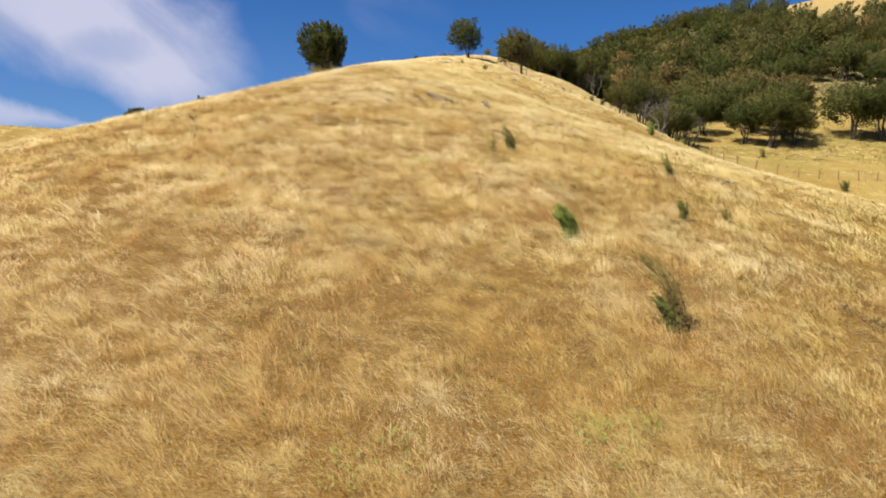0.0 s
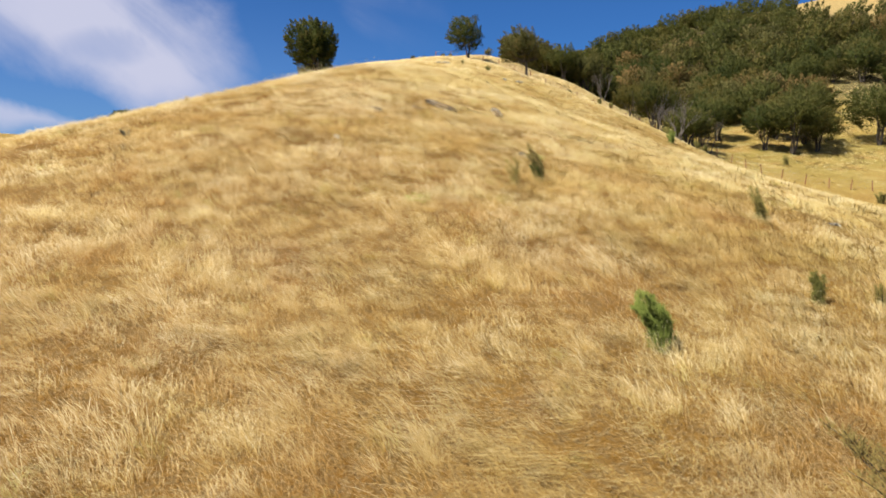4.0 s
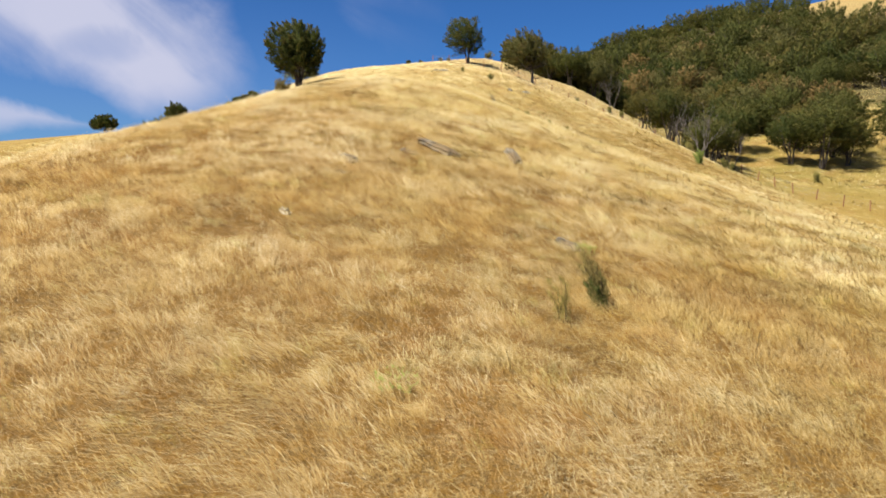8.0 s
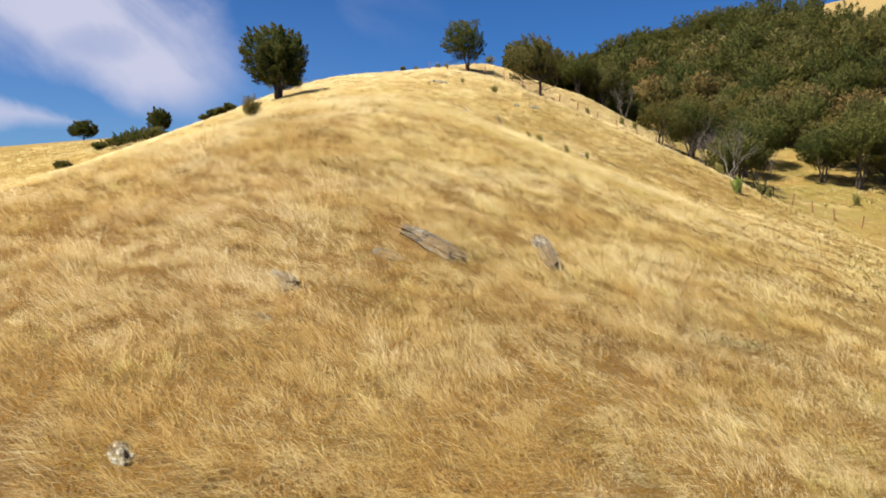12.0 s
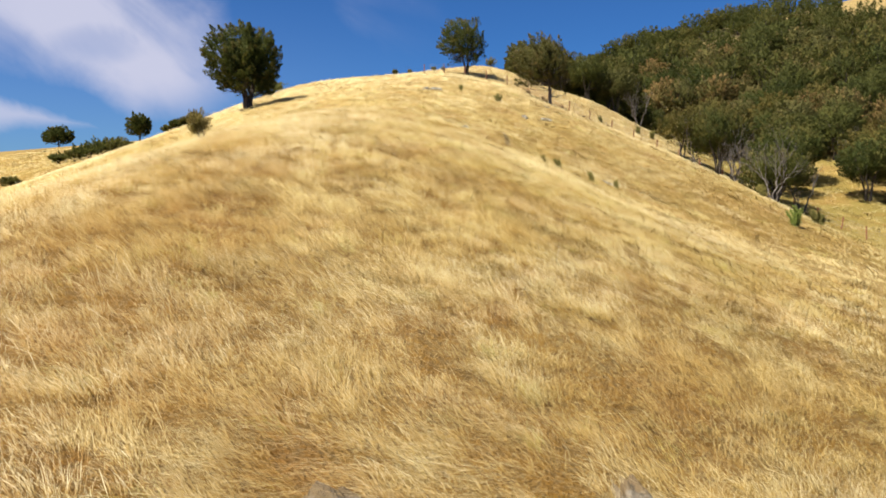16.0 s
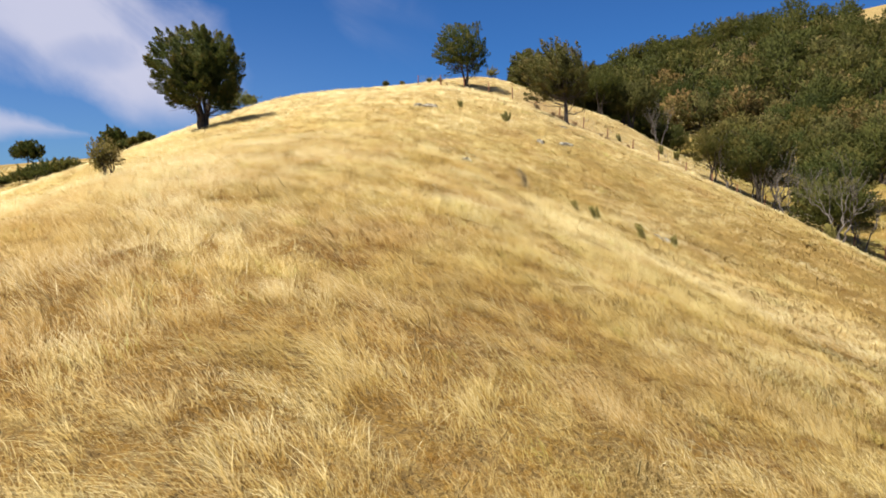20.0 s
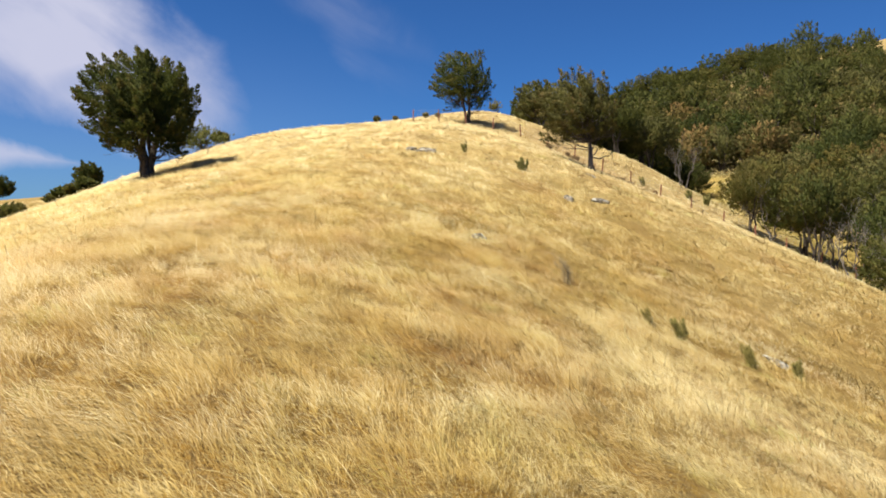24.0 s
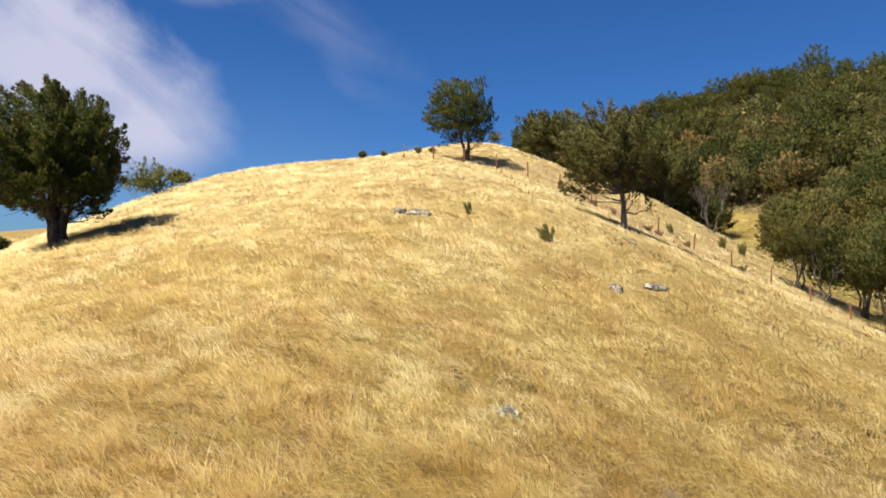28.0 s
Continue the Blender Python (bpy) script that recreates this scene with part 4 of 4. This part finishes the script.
for k, (x, y, s) in enumerate([(-18.6, 116.5, 3.4), (-18.4, 120.5, 1.3), (-22.0, 101.5, 1.0), (-23.0, 102.0, 0.9), (-24.2, 103.0, 1.0), (-25.5, 104.0, 0.8)]):
    bush(40 + k, x, y, s, s * 0.7, "open olive bush leaning with the wind", LEAF_OLIVE, "bushes on the crest", 16, 0.22, -0.25)
for k, (x, y, s) in enumerate([(-37.2, 119.6, 1.9), (-39.2, 120.2, 2.2), (-41.2, 121.0, 2.0), (-43.2, 121.6, 1.6), (-45.4, 122.0, 1.3), (-43.9, 109.2, 1.2)]):
    bush(50 + k, x, y, s, s * 0.85, "spreading dark bush in a row on the far flank", LEAF_OLIVE, "bushes on the far flank", 10, 0.3)
for k, (x, y, s) in enumerate([(22.3, 76.2, 1.3), (25.5, 88.0, 1.0), (29.0, 86.0, 1.0), (26.5, 121.0, 1.2), (24.6, 120.2, 1.0), (19.5, 117.5, 0.8), (27.5, 84.0, 1.0)]):
    shrub(70 + k, x, y, s, s * 0.45, "green shrub beside the gully fence", LEAF_FRESH if k == 0 else LEAF_DULL, "shrub", "shrubs by the gully",
          stems=12, sprays=110, leaf=0.13, lean=-0.1, slim=0.35)


WEEDS = [(-0.69, 22.4, 0.2), (-0.5, 7.3, 0.3), (2.8, 7.8, 0.3), (3.4, 8.3, 0.2), (2.6, 8.1, 0.2), (-1.3, 6.9, 0.25), (3.14, 28.8, 0.14)]


for k, (x, y) in enumerate([(16.6, 113.9), (17.3, 113.4), (19.3, 113.4), (14.6, 115.6), (12.6, 117.0), (13.3, 116.4), (22.2, 111.2), (11.2, 117.6)]):
    shrub(90 + k, x, y, 0.36 + 0.05 * (k % 4), 0.48, "low russet dead shrub along the fence", LEAF_RUSSET, "shrub", "shrubs by the gully", stems=12, sprays=60, leaf=0.12,
          lean=-0.3, slim=0.3)


# ---- low green weeds between the grass ----
def build_weeds():
    r = np.random.default_rng(200)
    verts, quads, lit, count = [], [], [], 0
    for x, y, wide in WEEDS:
        n = 70
        a, out = r.uniform(0, 2 * np.pi, n), wide * 1.7 * np.sqrt(r.uniform(0, 1, n))
        px, py = x + out * np.cos(a), y + out * np.sin(a)
        spots = np.stack([px, py, land(px, py) + 0.06 + 0.12 * r.uniform(0, 1, n)], -1)
        v, q = leaves(spots, np.full(n, 0.05), 2, 0.07, r, (-0.2, 0, 0.2), 0.3, 0.6, True)
        way = np.array([0.0, -0.3, 0.95]) + r.normal(0, 0.3, (len(q), 3))
        verts.append(v)
        quads.append(q + count)
        lit.append(np.repeat(way / np.linalg.norm(way, axis=1, keepdims=True), 4, axis=0))
        count += len(v)
    ob = link_mesh("weeds", np.concatenate(verts), np.concatenate(quads), LEAF_WEED, slope=np.concatenate(lit))
    tagged(ob, "low patches of fresh green weeds in dry grass", "weeds", kind="stuff")


build_weeds()


# ---- rocks ----
def build_rock(seed, long, wide, high):
    """A split slab: a rough box of layers that step back, with broken ends and pitted faces."""
    r = random.Random(seed)
    bm = bmesh.new()
    bmesh.ops.create_cube(bm, size=2.0)
    bmesh.ops.subdivide_edges(bm, edges=bm.edges[:], cuts=13, use_grid_fill=True)
    off = Vector((seed * 3.7, seed * 1.3, seed * 0.7))
    step = 1.0 if seed < 7 else 0.35
    shift = [(r.uniform(-0.08, 0.08) * step, r.uniform(-0.13, 0.13) * step) for _ in range(9)]
    for v in bm.verts:
        p = v.co.copy()
        ball = p.normalized() * 1.15
        p = p.lerp(ball, 0.42 if seed < 7 else 0.75)
        layer = max(0, min(8, int((p.z + 0.12 * noise.noise(p * 1.7 + off) + 1.0) * 4.2)))
        dx, dy = shift[layer]
        p.x += dx + 0.30 * noise.noise(Vector((p.y * 1.5, p.z, 0.0)) + off)
        p.y = p.y * (1.0 - 0.25 * p.z) + dy + 0.24 * noise.noise(Vector((p.x * 2.0, 0.0, p.z)) + off)
        p.z += 0.32 * noise.noise(Vector((p.x * 1.2, p.y * 2.0, 1.0)) + off)
        p += Vector((noise.noise(p * 5 + off), noise.noise(p * 5 - off), noise.noise(p * 6 + off * 2))) * 0.055
        v.co = Vector((p.x * long / 2, p.y * wide / 2, p.z * high / 2))
    return bm


def rock(seed, x, y, long, wide, high, bearing, label, lift=0.1, tilt=(0, 0)):
    ob = part("rock", build_rock(seed, long, wide, high), ROCK_PALE if seed > 6 else ROCK)
    ob.matrix_world = on_slope(x, y, bearing, lift - (0.05 if seed > 6 else 0.0)) @ pose(0, 0, 0, tilt[0], tilt[1], 0)
    tagged(ob, label, "rock", "rocks in the grass")


SLAB = "weathered grey schist slab with pale lichen, sunk in grass"
rock(1, -0.12, 37.52, 1.8, 0.74, 0.4, -48, SLAB, -0.02, (-14, 0))
rock(2, -1.0, 36.6, 0.75, 0.45, 0.22, -42, SLAB, -0.05, (-10, 0))
rock(3, 2.42, 38.15, 1.85, 0.34, 0.46, -82, "narrow upright schist slab with white lichen", 0.02, (-6, 0))
rock(4, -2.78, 34.7, 0.62, 0.32, 0.3, -46, SLAB, 0.0, (-12, 0))
rock(5, -2.85, 33.3, 0.34, 0.26, 0.2, -40, "small lichened rock in dry grass", -0.04)
rock(15, -3.76, 29.9, 0.36, 0.28, 0.26, -60, "small grey lichened rock in dry grass", -0.06)
rock(6, 2.8, 29.1, 0.68, 0.26, 0.24, -52, SLAB, 0.02, (-12, 0))
rock(7, 10.8, 24.3, 0.45, 0.32, 0.22, 20, "small pale rock in dry grass", 0.03)
rock(8, 9.8, 71.7, 0.7, 0.4, 0.26, -20, "pale lichened rock between two shrubs", 0.03)
rock(9, 2.03, 74.6, 0.42, 0.36, 0.34, 10, "rounded pale rock in dry grass", 0.02)
rock(10, 0.4, 90.6, 0.9, 0.6, 0.32, -10, "low outcrop of white lichened rock near the crest", 0.08)
rock(11, -0.4, 91.0, 0.5, 0.5, 0.3, 30, "low outcrop of white lichened rock near the crest", 0.07)
rock(12, 6.78, 85.4, 0.5, 0.4, 0.36, -50, "pale lichened rock in dry grass", 0.06)
rock(13, 8.6, 86.9, 0.9, 0.4, 0.24, 20, "pale lichened rock in dry grass", 0.05)
rock(14, 9.5, 93.2, 0.6, 0.35, 0.2, 0, "flat pale rock in dry grass", 0.04)


# ---- the fence ----
FENCE_LINE = [(-1.5, 121.0), (2.7, 119.8), (8.5, 119.5), (13, 117.5), (18, 114.5), (25.5, 110), (34, 98.5), (37.5, 89), (42, 85.5), (50, 86), (62, 88)]


def build_fence():
    fence = tagged(new("fence"), "farm fence of thin rusty posts and plain wires", "fence")
    line = np.array(FENCE_LINE, float)
    legs = np.linalg.norm(np.diff(line, axis=0), axis=1)
    along = np.r_[0, np.cumsum(legs)]
    spots = np.arange(0.5, along[-1], 2.5)
    r = np.random.default_rng(12)
    bm = bmesh.new()
    bmesh.ops.create_cone(bm, cap_ends=True, segments=8, radius1=0.055, radius2=0.05, depth=1.6, matrix=Matrix.Translation((0, 0, 0.35)))
    bmesh.ops.bevel(bm, geom=[e for e in bm.edges if abs(e.verts[0].co.z - 1.15) < 0.01 and abs(e.verts[1].co.z - 1.15) < 0.01],
                    offset=0.012, segments=1, affect="EDGES")
    shape = part("post", bm, POST, fence)
    heads = []
    for k, s in enumerate(spots):
        x, y = np.interp(s, along, line[:, 0]), np.interp(s, along, line[:, 1])
        m = pose(x, y, height(x, y), r.uniform(-5, 5), r.uniform(-2, 9), r.uniform(0, 360))
        ob = shape if k == 0 else new("post", shape.data)
        ob.parent = fence
        ob.matrix_world = m
        heads.append(m)
    for up in (0.3, 0.5, 0.7, 0.9, 1.08):
        wood = Wood()
        wood.tube([m @ Vector((0.0, 0.0, up)) for m in heads], np.full(len(heads), 0.004), 4)
        v, q = wood.arrays()
        link_mesh("wire", v, q, WIRE, fence)


build_fence()


# ---- the grass ----
def ribbon(path, flat):
    """Kites and strips: path is a list of point arrays, flat the half-widths there; four-cornered faces."""
    rows = np.stack([np.stack([p - f, p + f], 1) for p, f in zip(path, flat)], 1)
    count, n = len(rows), len(path)
    i = np.arange(count * n * 2).reshape(count, n, 2)
    faces = np.stack([i[:, :-1, 0], i[:, :-1, 1], i[:, 1:, 1], i[:, 1:, 0]], -1).reshape(-1, 4)
    return rows.reshape(-1, 3), faces


def build_grass():
    r = np.random.default_rng(7)
    cell = 1.5
    cx, cy = np.meshgrid(np.arange(-75, 95, cell) + cell / 2, np.arange(5.5, 172, cell) + cell / 2)
    cx, cy = cx.ravel(), cy.ravel()
    depth = np.maximum.reduce([np.full_like(cx, 9.5), np.abs(cx) / 0.62, cy - 61.0])
    hidden = (cy < 95) & ((cx > 36) | (cx < -30 - 0.1 * cy))
    dense = np.where(hidden, 0.15, 1.0) * (26.0 * (9.5 / depth) ** 1.22 + 0.3)
    count = r.poisson(dense * cell * cell)
    x = np.repeat(cx, count) + r.uniform(-cell / 2, cell / 2, count.sum())
    y = np.repeat(cy, count) + r.uniform(-cell / 2, cell / 2, count.sum())
    depth = np.repeat(depth, count)
    patch, gust, sway, tall, hue = waves(21, 30, 7, 1.2), waves(22, 24, 9, 2.0), waves(26, 24, 7, 1.5), waves(23, 30, 4.5, 0.9), waves(29, 34, 5.0, 0.8)
    keep = r.uniform(size=len(x)) < np.clip(0.9 + 0.15 * patch(x, y), 0.6, 1.0)
    x, y, depth = x[keep], y[keep], depth[keep]
    # a tussock: its height, its lean, its tone and its breadth
    many = len(x)
    high = np.clip(0.36 + 0.05 * tall(x, y), 0.22, 0.5) * r.uniform(0.75, 1.25, many)
    lean_x = -0.78 + 0.2 * gust(x, y) + r.normal(0, 0.28, many)
    lean_y = -0.1 + 0.25 * sway(x, y) + r.normal(0, 0.3, many)
    tone = np.clip(0.5 + 0.1 * hue(x, y) + r.normal(0, 0.13, many), 0.0, 0.85)
    tone = np.where((r.uniform(size=many) < 0.035) & (patch(x, y) < 0.3), r.uniform(0.88, 1.0, many), tone)
    broad = r.uniform(0.09, 0.2, many) * (depth / 9.5) ** 0.45
    n = np.clip(r.normal(46, 12, many) * (9.5 / depth) ** 0.6, 7, 90).astype(int)
    slope = np.stack([land(x - 0.6, y) - land(x + 0.6, y), land(x, y - 0.6) - land(x, y + 0.6), np.full(many, 1.2)], -1)
    slope /= np.linalg.norm(slope, axis=1, keepdims=True)
    slope = np.repeat(slope, n, axis=0)
    x, y, depth, high, lean_x, lean_y, tone, broad = (np.repeat(a, n) for a in (x, y, depth, high, lean_x, lean_y, tone, broad))
    count = len(x)
    ox, oy = r.normal(0, 0.75, count), r.normal(0, 0.75, count)
    x, y = x + ox * broad, y + oy * broad
    high = high * r.uniform(0.55, 1.15, count) * (9.5 / depth) ** 0.15 * np.exp(-0.12 * (ox * ox + oy * oy))
    lean_x = lean_x + 0.25 * ox + r.normal(0, 0.36, count)
    lean_y = lean_y + 0.25 * oy + r.normal(0, 0.36, count)
    root = np.stack([x, y, land(x, y) - 0.03], -1)
    bend = lean_x**2 + lean_y**2
    drop = 1 / np.sqrt(1 + 1.1 * bend)
    tip = root + np.stack([lean_x * high, lean_y * high, high * drop], -1)
    share = r.uniform(0.42, 0.62, count)
    mid = root + np.stack([lean_x * high * share * 0.62, lean_y * high * share * 0.62, high * (drop * share + 0.16 * np.minimum(bend, 1.5))], -1)
    wide = 0.0020 * (depth / 9.5) ** 1.3 * r.uniform(0.6, 1.5, count)
    a = r.uniform(0, np.pi, count)
    flat = np.stack([np.cos(a) * wide, np.sin(a) * wide, 0 * a], -1)
    # every blade's front towards the foot of the hill; its shading rounds off the tussock over the slope
    front = np.cross(tip - root, flat) @ np.array([0.0, -1.0, 0.35])
    flat[front > 0] *= -1
    lit = slope * np.array([0.7, 0.85, 1.0]) + r.normal(0, 0.11, slope.shape) + np.stack([0.16 * ox, 0.16 * oy, 0 * ox], -1)
    lit /= np.linalg.norm(lit, axis=1, keepdims=True)
    verts = np.stack([root, mid + flat, tip, mid - flat], 1).reshape(-1, 3)
    faces = np.arange(count * 4).reshape(-1, 4)
    along, tones, lit = np.tile([0.0, 0.58, 1.0, 0.58], count), np.repeat(tone, 4), np.repeat(lit, 4, axis=0)
    # long bent stalks that stand out of the sward near the middle of the spur
    m = 12000
    x, y = r.uniform(-10, 10, m), r.uniform(7, 78, m)
    long = r.uniform(0.42, 0.7, m)
    lx, ly = -0.75 + 0.5 * gust(x, y) + r.normal(0, 0.35, m), 0.45 * sway(x, y) + r.normal(0, 0.35, m)
    root = np.stack([x, y, land(x, y) + 0.02], -1)
    path = [root + np.stack([lx * long * f**1.7, ly * long * f**1.7, long * (f - 0.42 * f * f * np.minimum(1.2, np.hypot(lx, ly)))], -1) for f in (0.0, 0.3, 0.58, 0.82, 1.0)]
    a = r.uniform(0, np.pi, m)
    flat = np.stack([np.cos(a), np.sin(a), 0 * a], -1)
    rows, strips = ribbon(path, [flat * w for w in (0.0011, 0.0012, 0.0014, 0.0024, 0.0008)])
    verts, faces = np.concatenate([verts, rows]), np.concatenate([faces, strips + len(verts)])
    along = np.concatenate([along, np.tile(np.repeat([0.2, 0.5, 0.75, 0.95, 1.0], 2), m)])
    tones = np.concatenate([tones, np.full(len(rows), 0.74)])
    up = np.array([-0.1, -0.35, 0.93]) + r.normal(0, 0.12, (m, 3))
    lit = np.concatenate([lit, np.repeat(up / np.linalg.norm(up, axis=1, keepdims=True), 10, axis=0)])
    ob = link_mesh("grass", verts, faces, GRASS, along=along, slope=lit)
    ob.data.attributes.new("tone", "FLOAT", "POINT").data.foreach_set("value", tones.astype(np.float32))
    tagged(ob, "long dry straw-coloured grass bent over by the wind", "grass", kind="stuff")


build_grass()
